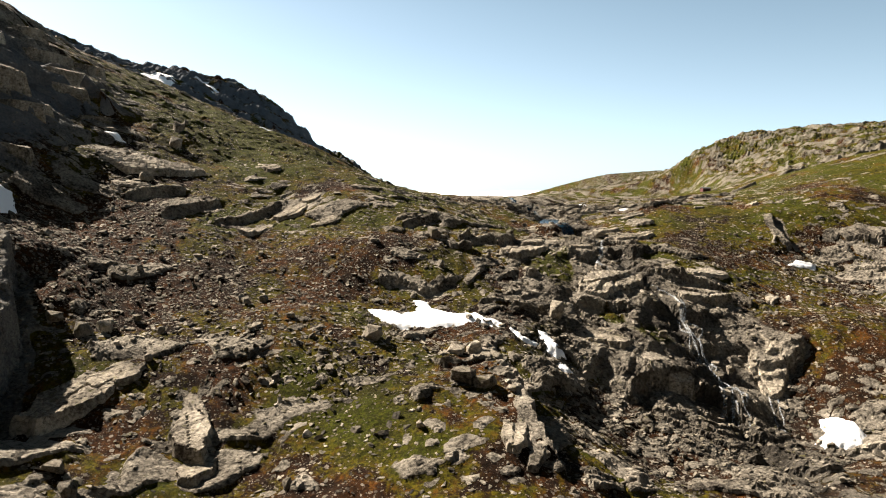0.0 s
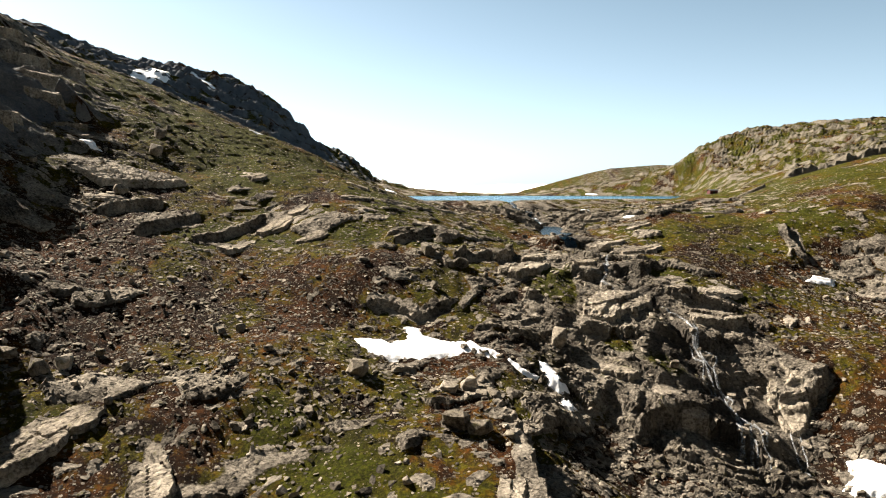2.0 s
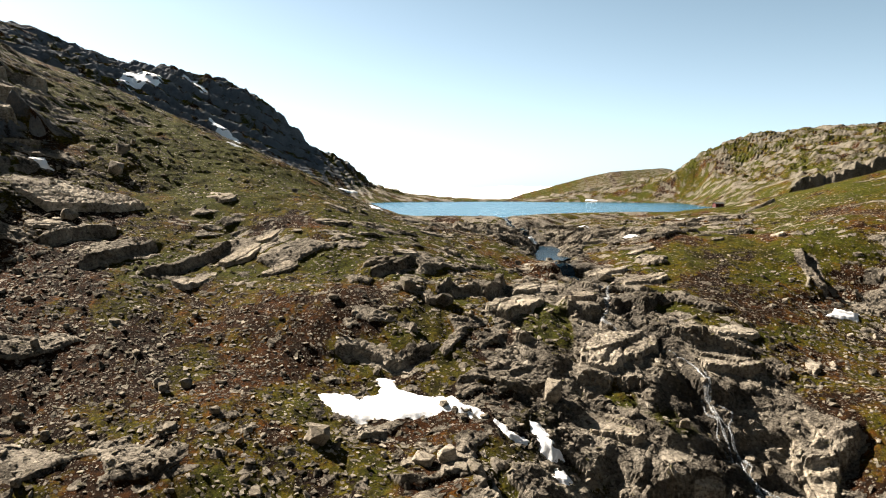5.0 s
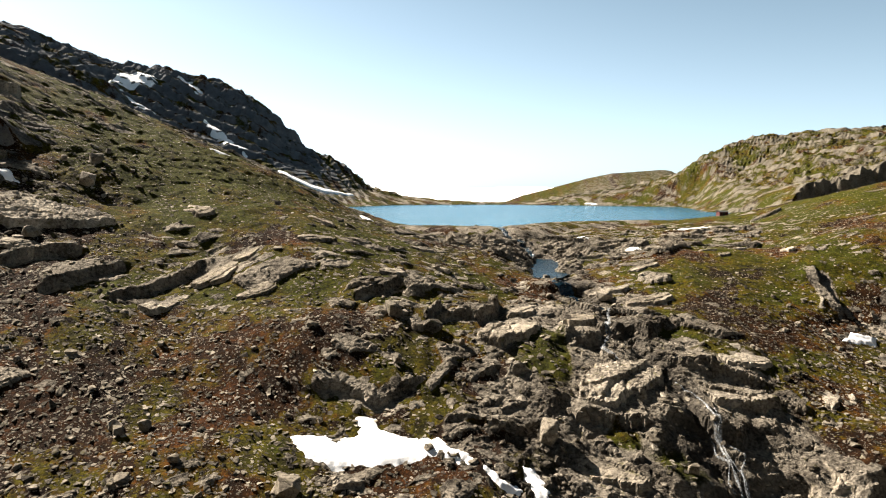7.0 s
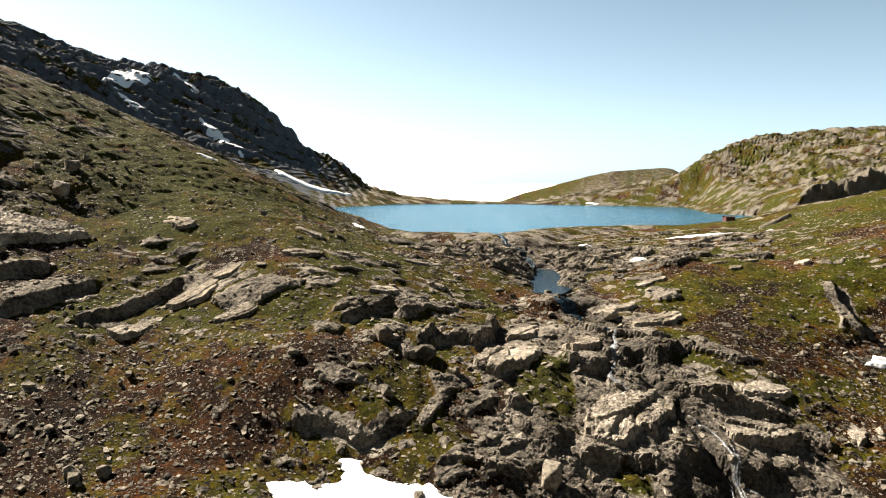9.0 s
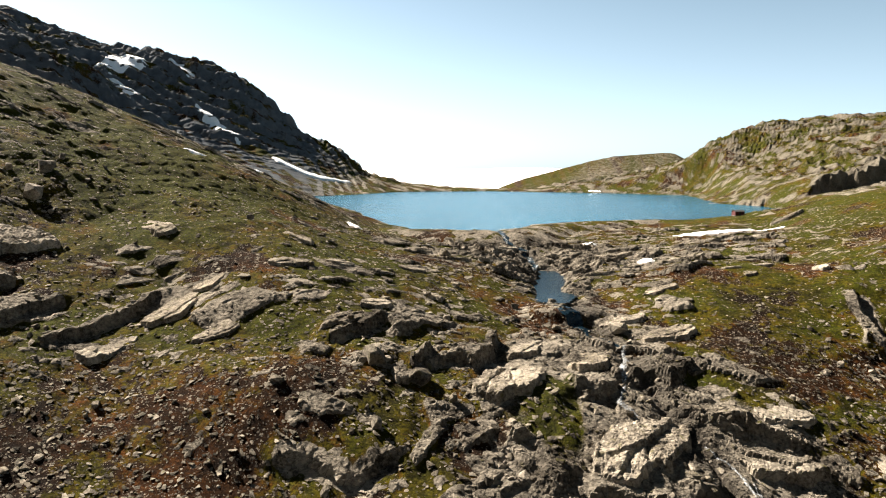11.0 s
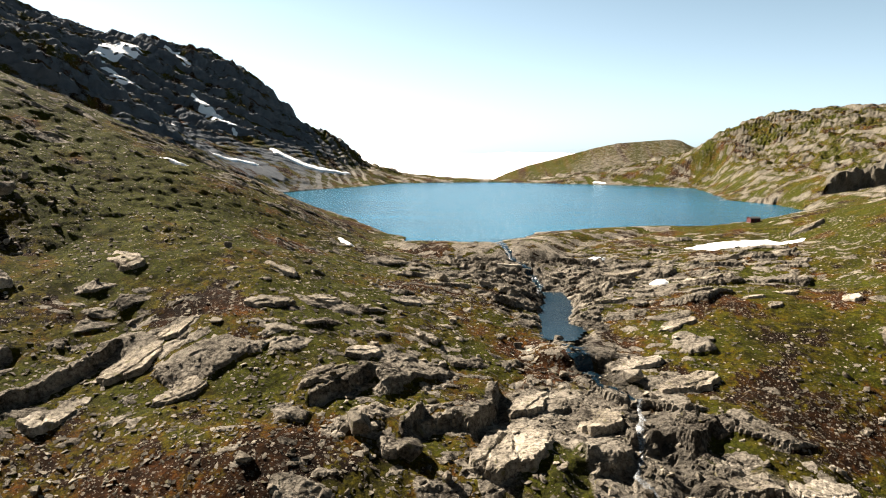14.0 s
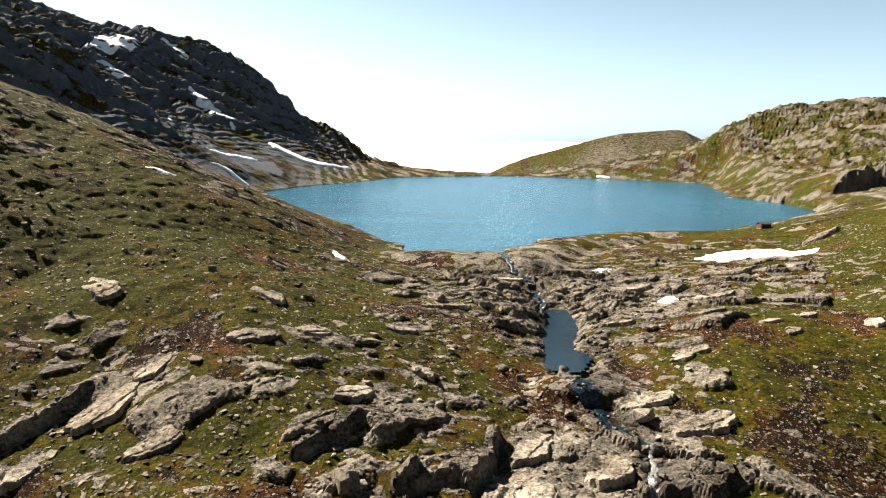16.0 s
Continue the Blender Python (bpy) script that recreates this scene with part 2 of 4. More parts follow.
# smooth slabs, most of them about the falls: place, length, turn, height
FALL_SLABS = [
    (-86.0, 206.0, 34.0, 18, 0.5, "huge pale slab with orange moss on it"),
    (21.0, 186.0, 22.0, 60, 0.8, "smooth pale slab tilted towards the stream"),
    (25.6, 202.0, 13.0, 50, 0.8, "smooth pale slab beside the stream"),
    (37.3, 196.5, 14, 50, 0.9, "cracked pale slab beside the cascade"),
    (41.0, 170.5, 25.0, 42, 0.8, "wide cracked slab above the waterfall"),
    (62.0, 172.0, 16.0, -12, 1.1, "pale rounded block above the waterfall"),
    (69.0, 182.5, 12.5, 8, 0.9, "pale slab stepped above the waterfall"),
    (58.0, 182.0, 8.0, -15, 0.9, "pale slab stepped above the waterfall"),
    (49.5, 219.5, 13.0, 12, 0.8, "rounded pale slab beside the pool"),
    (70.0, 151.0, 16.0, 75, 0.5, "broad smooth grey rock face beside the waterfall"),
    (34.5, 150.5, 12.0, -20, 1.0, "grey tilted block beside the waterfall"),
    (47.0, 144.0, 12.0, -15, 0.9, "grey tilted block over a dark hollow"),
    (81.5, 174.0, 8.0, 70, 0.9, "pale outcrop among dark scree"),
]


# slabs that stand out elsewhere
OPEN_SLABS = [
    (-56.0, 119.5, 13, 55, 0.7, "brown-grey slab of bedrock beside a gully"),
    (-78.0, 206.5, 11.2, 25, 0.8, "pale overhanging slab on the grass slope"),
    (-83.0, 190.5, 12, 15, 0.7, "low dark-edged ledge of rock"),
    (-60.5, 113.0, 20, 62, 1.0, "large brown-grey slab of bedrock"),
    (-40.6, 110.5, 16, 106, 0.9, "big cracked pale block of bedrock"),
    (-37.0, 103.5, 10.6, 80, 1.0, "big pale block broken from a slab"),
    (11.0, 107.5, 9.4, 75, 0.9, "pale rounded outcrop on a mossy knoll"),
    (14.5, 104.0, 7.5, 60, 0.9, "pale outcrop at the edge of a mossy knoll"),
    (-55.5, 225.0, 12.5, 140, 0.6, "pale flat slab set in green moss"),
    (-23.5, 215.0, 10.6, 35, 0.7, "pale cracked slab set in green moss"),
    (-24.5, 233.0, 10, 150, 0.7, "pale flat slab set in green moss"),
    (-31.8, 189.5, 10, 30, 0.7, "pale slab beside a dark ledge"),
    (-49.0, 184.0, 12, 58, 0.8, "long narrow slab with a dark overhung side"),
    (-43.0, 197.0, 13.8, 55, 0.7, "long narrow slab with a dark overhung side"),
    (-9.0, 194.0, 11.9, 50, 0.9, "pale slab with a dark overhung edge"),
    (-4.0, 205.0, 8.8, 40, 0.9, "pale slab with a dark overhung edge"),
    (6.2, 219.3, 9.4, 150, 0.8, "flat pale slab on the moss"),
    (10.5, 258.0, 13.8, 5, 0.7, "broad pale slab near the stream"),
    (52.0, 258.0, 11.9, 5, 1.0, "long humped pale slab by the stream"),
    (85.3, 249.2, 7.5, 30, 0.8, "pale outcrop in green moss"),
    (88.0, 243.5, 6.2, 50, 0.8, "pale outcrop in green moss"),
    (146, 345, 16, 15, 1.0, "smooth pale rock hump near the lake"),
    (4.0, 183.0, 10.0, 62, 1.2, "upright cracked slab above a dark gully"),
    (57.0, 211.0, 14.0, 20, 0.7, "rounded pale slab beside the pool"),
    (63.0, 236.0, 12.0, 25, 0.6, "pale slab streaked with moss"),
    (62.0, 270.0, 14.0, 10, 0.7, "long flat slab by the stream"),
    (66.0, 298.0, 15.0, 8, 0.6, "long flat slab by the lake"),
    (29.0, 300.0, 12.0, 20, 0.6, "flat pale slab by the stream"),
    (20.0, 284.0, 11.0, 12, 0.6, "flat pale slab set in moss"),
    (76.0, 262.0, 11.0, 18, 0.6, "pale slab streaked with moss"),
    (97.0, 256.0, 9.0, 25, 0.7, "pale outcrop in green moss"),
    (108.0, 247.0, 8.0, 70, 0.8, "pale outcrop in green moss"),
    (84.0, 281.0, 14.0, 12, 0.6, "flat pale slab set in moss"),
    (-14.0, 222.0, 9.0, 40, 0.7, "pale cracked slab set in green moss"),
    (-38.0, 205.0, 8.0, 45, 0.7, "pale cracked slab set in green moss"),
    (2.0, 236.0, 8.0, 20, 0.7, "flat pale slab on the moss"),
]


def ledge(h, x, y, path, drop, reach):
    """Cuts a step into the land."""
    xs, ys = [p[0] for p in path], [p[1] for p in path]
    m = (x > min(xs) - 6 * reach) & (x < max(xs) + 6 * reach) & (y > min(ys) - 6 * reach) & (y < max(ys) + 6 * reach)
    px, py = x[m], y[m]
    px, py = px + 0.12 * reach * ripple(px, py, reach * 0.9, 611), py + 0.2 * reach * ripple(px, py, reach * 0.7, 613)
    px, py = px + 0.35 * fractal(px, py, 2.2, 617, 2), py + 0.35 * fractal(px, py, 2.2, 619, 2)
    px, py = px + 0.07 * reach * fractal(px, py, 0.5 * reach, 621, 4, 0.6), py + 0.10 * reach * fractal(px, py, 0.4 * reach, 623, 4, 0.6)
    best, side, run = np.full(px.shape, 1e9), np.zeros(px.shape), np.zeros(px.shape)
    lengths = [math.dist(a, b) for a, b in zip(path, path[1:])]
    done, whole = 0.0, sum(lengths)
    for ((ax, ay), (bx, by)), size in zip(zip(path, path[1:]), lengths):
        ex, ey = bx - ax, by - ay
        t = np.clip(((px - ax) * ex + (py - ay) * ey) / (size * size), 0, 1)
        d = np.hypot(px - ax - t * ex, py - ay - t * ey)
        near = d < best
        best = np.where(near, d, best)
        side = np.where(near, np.sign(ex * (py - ay) - ey * (px - ax)), side)
        run = np.where(near, (done + t * size) / whole, run)
        done += size
    s = best * side
    fade = smooth(0, 0.18, run) * smooth(0, 0.18, 1 - run)
    h[m] += drop * fade * (smooth(-0.07 * reach, 0.07 * reach, s) - 0.5) * np.exp(-best / (reach * np.where(s > 0, 2.0, 0.9)))
    return m, fade * np.exp(-best / (0.5 * reach))


def land(x, y):
    """Height, and how much rock, moss, wet with hollow shade, and painted shade and haze there is, at each place;
    worked out block by block.
    """
    x, y = np.asarray(x, float), np.asarray(y, float)
    if x.ndim < 2:
        return land_block(x, y)
    rows = max(1, 16000 // x.shape[1])
    blocks = [land_block(x[k:k + rows], y[k:k + rows]) for k in range(0, len(x), rows)]
    return [np.concatenate(b) for b in zip(*blocks)]


def land_block(x, y):
    h = on_grid(BASE, BX, BY, x, y)
    out = np.maximum(np.maximum(np.abs(x) - 560, y - 2350), 0) + np.maximum(-y, 0) * 0.6
    h = np.where(out > 0, (h + 190) * np.exp(-out / 500) - 190, h)
    h = h + 430 * smooth(-140, -760, y)   # unseen slope added behind, to keep low sky light out of the shadows
    lake = shore(x, y)
    near = 1 - smooth(330, 470, y)
    far = 1 - near
    left = smooth(-60, -160, x) * far
    # how rocky the land is
    rocky = 0.16 * fractal(x, y, 34, 5, 3) - 0.02
    rocky += 0.55 * spot(x, y, 50, 160, 34, 30) + 0.2 * spot(x, y, 12, 182, 22, 20, 40) + 0.55 * spot(x, y, 45, 285, 44, 34) + 0.35 * spot(x, y, 80, 304, 46, 22)
    rocky += 0.6 * spot(x, y, -138, 215, 30, 60, 15) + 0.5 * spot(x, y, -112, 130, 26, 30) + 0.22 * spot(x, y, 118, 200, 20, 30) + 0.25 * spot(x, y, 60, 122, 40, 22)
    rocky += 0.25 * along(x, y, STREAM, 10) + 0.1 * spot(x, y, -20, 215, 60, 26)
    rocky -= 0.18 * spot(x, y, 165, 335, 55, 70) + 0.6 * spot(x, y, 92, 236, 22, 20) + 0.2 * spot(x, y, 80, 214, 18, 14) + 0.05 * spot(x, y, -10, 102, 20, 14) + 0.32 * spot(x, y, -66, 250, 55, 45) + 0.2 * spot(x, y, -34, 160, 40, 20) + 0.03 * spot(x, y, -120, 320, 50, 50) + 0.6 * spot(x, y, 26, 180, 6, 11) + 0.5 * spot(x, y, 94, 166, 17, 24)
    # steps in the bedrock where it is steep
    cliff = np.clip(0.3 * spot(x, y, 54, 152, 26, 17) + 1.2 * spot(x, y, -140, 215, 32, 56, 15) + 0.9 * spot(x, y, -112, 128, 26, 28) + 0.4 * spot(x, y, 112, 215, 14, 20), 0, 1)
    sway = 1.6 * ripple(x, y, 18, 31) + 0.5 * ripple(x, y, 5, 32) + 0.12 * x
    tread = np.where(x < -60, 9.0, 5.0)
    level = (h + sway) / tread
    frac = level - np.floor(level)
    stepped = (np.floor(level) + 0.25 * frac + 0.75 * smooth(0.66, 0.96, frac)) * tread - sway
    h = h + (stepped - h) * cliff * near
    h = h + 9 * spot(x, y, -172, 268, 24, 26)
    # the shallow valley of the pool
    off = 14 * np.sqrt(-np.log(along(x, y, [(43, 284), (42, 268), (37.5, 251), (36.8, 236)], 14) + 1e-30))
    h = np.minimum(h, 400 * smooth(34, 60, off) + POOL_LEVEL + 0.25 + 0.34 * np.maximum(off - 4, 0) + 0.5 * ripple(x, y, 4, 89) * smooth(4, 9, off))
    # broad swell and hummocks
    h = h + near * spot(x, y, -95, 275, 75, 62) * (1.2 * np.abs(fractal(x, y, 15, 211, 3)) + 0.6 * fractal(x, y, 6, 213, 3))
    h = h + near * (0.7 * fractal(x, y, 24, 11, 3) + 0.34 * fractal(x, y, 5, 15, 4, 0.6))
    rock = np.zeros(x.shape)
    if np.ndim(x):
        for path, drop, reach in LEDGES:
            m, mask = ledge(h, x, y, path, drop, reach)
            rock[m] = np.maximum(rock[m], smooth(0.3, 0.6, mask))
    edges = rock.copy()
    # slabs and broken blocks
    wx = x + 2.2 * fractal(x, y, 16, 71, 2) + 0.34 * fractal(x, y, 2.6, 73, 2)
    wy = y + 2.2 * fractal(x, y, 16, 75, 2) + 0.34 * fractal(x, y, 2.6, 77, 2)
    falls = np.clip(1.2 * spot(x, y, 50, 160, 30, 28) + spot(x, y, 31, 194, 13, 18), 0, 1)
    calm = np.zeros(x.shape)
    for cx, cy, size, turn, tall, what in FALL_SLABS + OPEN_SLABS:
        calm = np.maximum(calm, np.minimum(1, 1.9 * spot(x, y, cx, cy, 0.52 * size, 0.31 * size, turn)))
    falls = falls * (1 - 0.9 * spot(x, y, 95, 166, 18, 26))
    broad_top = np.zeros(x.shape)
    if near.max() > 0:
        turned = x + 8 * ripple(x, y, 30, 41) > 36
        left_strike, right_strike = radians(42), radians(-22)
        for size, long, seed, bias, height, lean in ((8.5, 1.9, 101, -0.20, 0.80, 0.15), (4.2, 1.8, 121, -0.22, 0.50, 0.16), (1.9, 1.5, 141, -0.20, 0.24, 0.16)):
            more = falls * (0.12 if size > 6 else -0.3) - (0.0 if size > 6 else 0.6) * (1 - smooth(74, 94, y))
            height = height * (1 + (1.6 * falls if size > 6 else 0))
            l1, m1 = slabs(wx, wy, size, long, left_strike, seed, rocky + bias + more, height, lean)
            l2, m2 = slabs(wx, wy, size, long, right_strike, seed + 10, rocky + bias + more, height, lean)
            lift, mask = np.where(turned, l2, l1), np.where(turned, m2, m1)
            h = h + near * (1 - 0.9 * calm) * lift * (0.9 - 0.2 * cliff) * (1 - 0.7 * smooth(-100, -120, x) * cliff)
            rock = np.maximum(rock, mask)
            if size > 6:
                broad_top = mask
        # blocks broken along the joints of the bare rock
        bare = (1 - calm) * np.clip(falls + 0.22 * rock + 0.04 + 0.38 * spot(x, y, -95, 275, 75, 62), 0, 1) * (1 - smooth(310, 350, y))
        for size, long, seed, height in ((3.8, 2.2, 231, 1.35), (1.8, 1.9, 241, 0.45)):
            (b1, b2, b3), ox, oy, gap = cells(wx, wy, size, long, left_strike, seed)
            (c1, c2, c3), px, py, gap2 = cells(wx, wy, size, long, right_strike, seed + 5)
            chip = np.where(turned, (c1 - 0.5) - 0.14 * py / size - 0.10 * px / size * (2 * c2 - 1), (b1 - 0.5) - 0.14 * oy / size - 0.10 * ox / size * (2 * b2 - 1))
            open_joint = np.where(turned, gap2, gap)
            h = h + near * bare * height * (chip * smooth(0, 0.6, open_joint) - 0.2 * (1 - smooth(0, 0.4, open_joint)))
        crag = near * smooth(-102, -122, x) * (1 - smooth(228, 262, y))
        for size, seed, height, lean in ((19, 181, 3.6, 0.34), (9, 191, 1.8, 0.28)):
            lift, mask = slabs(wx, wy, size, 1.7, radians(20), seed, 0.25, height, lean)
            h = h + crag * lift
            rock = np.maximum(rock, crag * mask)
    rock = np.maximum(rock, np.clip(np.maximum(cliff * 1.2, falls * 1.3) - 0.25, 0, 1)) * (1 - np.minimum(1, 1.4 * spot(x, y, 28, 178, 5, 11) + 1.2 * spot(x, y, 47, 153, 5, 4) + spot(x, y, 38, 158, 4, 4)))
    # far mountains: dipping ledges, buttresses and gullies; a rounder hill across the lake
    if far.max() > 0:
        dip = (0.16 + 0.26 * left) * x + 0.10 * y + (12 - 5 * left) * fractal(x, y, 110, 51, 3)
        rung = 8.5 + 6.5 * left
        fl = (h + dip) / rung
        fr = fl - np.floor(fl)
        fs = (np.floor(fl) + 0.2 * fr + 0.8 * smooth(0.6, 0.88, fr)) * rung - dip - 0.1 * rung
        ridged = np.abs(fractal(x, y, 60, 61, 5, 0.55))
        (q1, q2, q3), qx, qy, qc = cells(x + 8 * fractal(x, y, 40, 53, 2), y + 8 * fractal(x, y, 40, 56, 2), 6.5, 2.2, radians(8), 171)
        high = smooth(4, 40, h)
        bed = (h + 0.10 * x + 0.05 * y + 5 * fractal(x, y, 70, 57, 3)) / 5.2
        bf = bed - np.floor(bed)
        strata = (0.25 * bf + 0.75 * smooth(0.55, 0.8, bf) - bf) * 5.2 + 0.8 * fractal(x, y, 9, 59, 3, 0.6)
        awake = far * smooth(4, 60, lake) * (1 - 0.75 * left * (1 - smooth(25, 95, h))) * (1 - 0.8 * smooth(1100, 1300, y))
        h = h + awake * ((fs - h) * (0.5 + 0.2 * left) * (1 - left * (1 - smooth(30, 80, h))) + strata * (0.6 + 0.4 * left) * high + (2.0 - 8.0 * ridged) * (0.35 + 0.65 * left) * (0.3 - 0.2 * left + (0.7 + 0.2 * left) * high) + (1.6 - 0.6 * left) * (q1 - 0.5) * smooth(0, 1.2, qc) + (1.0 + 1.2 * high) * fractal(x, y, 16, 66, 4, 0.66 - 0.1 * left) - 8.0 * (1 - left) * high - 9.0 * left * high)
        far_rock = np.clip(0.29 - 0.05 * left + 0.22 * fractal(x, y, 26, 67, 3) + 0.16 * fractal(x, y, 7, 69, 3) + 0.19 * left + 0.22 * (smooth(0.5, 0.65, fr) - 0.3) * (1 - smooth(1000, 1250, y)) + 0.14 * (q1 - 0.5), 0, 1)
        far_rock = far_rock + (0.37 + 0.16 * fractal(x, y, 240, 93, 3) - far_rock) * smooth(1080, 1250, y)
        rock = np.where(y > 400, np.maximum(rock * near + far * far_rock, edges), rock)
    # the lake's bed and its banks
    wob = lake + 2.5 * fractal(x, y, 16, 81, 3)
    floor = 0.3 + 0.14 * wob - 0.02 * np.maximum(wob - 8, 0) ** 2
    h = np.where(wob < 0, np.minimum(h, -0.25 + 0.2 * wob), np.maximum(h, floor))
    h = np.where((wob >= 0) & (wob < 10) & (y < 450), np.minimum(h, 0.3 + wob * 0.7 + np.maximum(h, 0) * smooth(0, 10, wob)), h)
    cap = np.minimum(h, 0.4 + wob * 0.32 + np.maximum(h, 0) * smooth(0, 55, wob))
    free = smooth(212, 245, x) * (1 - smooth(555, 615, y))
    h = np.where((wob >= 0) & (wob < 55) & (y >= 450), h + (cap - h) * (1 - free), h)
    h = h - 2.6 * spot(x, y, 117, 335, 17, 8, 6) * near + 1.5 * spot(x, y, 112, 317, 26, 5, 8)
    h = h + 1.3 * spot(x, y, 28, 179, 5, 9)
    # the stream's bed, and the pool's hollow
    pool = np.clip(along(x, y, [(42.5, 284), (42, 268), (37.5, 251), (36.8, 238)], 4.2) * 1.7 - 0.35 - 0.3 * smooth(262, 280, y), 0, 1)
    h = h + (np.minimum(h, POOL_LEVEL - 0.7) - h) * pool
    h = h + np.maximum(POOL_LEVEL + 0.12 - h, 0) * smooth(6.5, 8, off) * (1 - smooth(9, 13, off))
    h = h + np.maximum(POOL_LEVEL + 0.3 + 0.4 * ripple(x, y, 3, 87) - h, 0) * smooth(0.3, 0.75, spot(x, y, 37.5, 223.5, 11, 5.5))
    h = h - along(x, y, STREAM, 2.6) * 1.0 * (1 - smooth(325, 345, y))
    moss = fractal(x, y, 22, 21, 5, 0.65) * 0.75 + 0.12
    moss += 0.18 * spot(x, y, 92, 238, 26, 24) + 0.28 * spot(x, y, 78, 216, 24, 20) + 0.5 * spot(x, y, 165, 330, 60, 70) + 0.35 * spot(x, y, -8, 118, 40, 22) + 0.75 * spot(x, y, -72, 255, 55, 40) + 0.6 * spot(x, y, -130, 330, 80, 60) + 0.5 * spot(x, y, -10, 205, 40, 28) + 0.7 * spot(x, y, 28, 178, 8, 13) + 0.8 * spot(x, y, 47, 153, 7, 6) + 0.6 * spot(x, y, 38, 158, 6, 6) + 0.3 * spot(x, y, 60, 300, 80, 50)
    moss -= 0.3 * spot(x, y, -58, 98, 26, 14) + 0.30 * spot(x, y, -40, 158, 45, 24) + 0.25 * spot(x, y, 100, 198, 30, 20) + 0.6 * spot(x, y, -88, 165, 20, 50, 10) + 0.35 * spot(x, y, 50, 125, 40, 20)
    moss += far * (0.32 - 0.20 * left)
    # wet along the stream; shade in hollows between the slabs is painted in too
    wet = np.clip(0.28 * falls * (1 - broad_top) * (1 - calm) + along(x, y, STREAM, 4.5) * 0.9 + 0.5 * spot(x, y, 22, 152, 9, 14) + 0.5 * spot(x, y, 55, 146, 12, 14) + 0.3 * spot(x, y, 62, 124, 34, 18), 0, 1) * (1 - smooth(300, 330, y))
    # left mountain's shade and haze put into colour; negative: darker brown hill across
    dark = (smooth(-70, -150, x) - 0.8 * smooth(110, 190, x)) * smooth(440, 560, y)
    # the crag's and gully's shade darkens their rock; the crag's ledge slabs stay pale
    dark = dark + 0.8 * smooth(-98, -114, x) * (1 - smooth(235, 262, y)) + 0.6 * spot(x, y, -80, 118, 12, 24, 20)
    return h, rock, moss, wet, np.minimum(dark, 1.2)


def stations(lo, dense_lo, dense_hi, hi, fine, middle, grow, limit, behind=-9999):
    """Grid lines, close together where the camera passes near and wider away from there."""
    core = list(np.arange(dense_lo, dense_hi, fine))
    for end, sign in ((hi, 1), (lo, -1)):
        p, s, side = (core[-1] if sign > 0 else core[0]), fine, []
        while (p < end) if sign > 0 else (p > end):
            s = min(s * grow, middle) if behind < p < limit and p > -limit else s * 1.12
            p += sign * s
            side.append(p)
        core = core + side if sign > 0 else side[::-1] + core
    return np.array(core)


GX = stations(-4800, -116, 126, 4800, 0.44, 2.3, 1.03, 440)
GY = stations(-900, 94, 325, 4900, 0.44, 2.3, 1.03, 1000, 70)
gx, gy = np.meshgrid(GX, GY)
gz, g_rock, g_moss, g_wet_shade, g_dark = land(gx, gy)


def ground_height(x, y):
    return on_grid(gz, GX, GY, np.asarray(x, float), np.asarray(y, float))


def grid_mesh(name, xs, ys, zs, keep=None):
    """A mesh over a grid of places; keep: which cells stay."""
    ny, nx = zs.shape
    verts = np.stack([xs, ys, zs], -1).reshape(-1, 3)
    idx = np.arange(ny * nx).reshape(ny, nx)
    quads = np.stack([idx[:-1, :-1], idx[:-1, 1:], idx[1:, 1:], idx[1:, :-1]], -1).reshape(-1, 4)
    if keep is not None:
        quads = quads[keep.reshape(-1)]
        used = np.unique(quads)
        renum = np.zeros(ny * nx, int)
        renum[used] = np.arange(len(used))
        verts, quads = verts[used], renum[quads]
    me = bpy.data.meshes.new(name)
    me.vertices.add(len(verts))
    me.vertices.foreach_set("co", verts.astype(np.float32).ravel())
    me.loops.add(quads.size)
    me.loops.foreach_set("vertex_index", quads.astype(np.int32).ravel())
    me.polygons.add(len(quads))
    me.polygons.foreach_set("loop_start", np.arange(0, quads.size, 4, dtype=np.int32))
    me.update(calc_edges=True)
    me.validate()
    return me


# ---- materials ----
def material(name):
    m = bpy.data.materials.new(name)
    m.use_nodes = True
    return m, m.node_tree, m.node_tree.nodes["Principled BSDF"]


def node(tree, kind, values=(), **settings):
    n = tree.nodes.new(kind)
    for k, v in settings.items():
        setattr(n, k, v)
    for k, v in dict(values).items():
        n.inputs[k].default_value = v
    return n


def ramp(tree, source, *stops):
    n = tree.nodes.new("ShaderNodeValToRGB")
    e = n.color_ramp.elements
    while len(e) < len(stops):
        e.new(0.5)
    for el, (p, c) in zip(e, stops):
        el.position, el.color = p, (*c, 1) if len(c) == 3 else c
    tree.links.new(source, n.inputs[0])
    return n.outputs[0]


def mixed(tree, factor, a, b, kind="MIX"):
    n = tree.nodes.new("ShaderNodeMix")
    n.data_type, n.blend_type = "RGBA", kind
    for value, socket in ((factor, n.inputs[0]), (a, n.inputs[6]), (b, n.inputs[7])):
        if isinstance(value, bpy.types.NodeSocket):
            tree.links.new(value, socket)
        elif isinstance(value, tuple):
            socket.default_value = (*value, 1)
        else:
            socket.default_value = value
    return n.outputs[2]


def maths(tree, op, a, b=0.0, c=0.0, clamp=False):
    n = tree.nodes.new("ShaderNodeMath")
    n.operation, n.use_clamp = op, clamp
    for value, socket in ((a, n.inputs[0]), (b, n.inputs[1]), (c, n.inputs[2])):
        if isinstance(value, bpy.types.NodeSocket):
            tree.links.new(value, socket)
        else:
            socket.default_value = value
    return n.outputs[0]


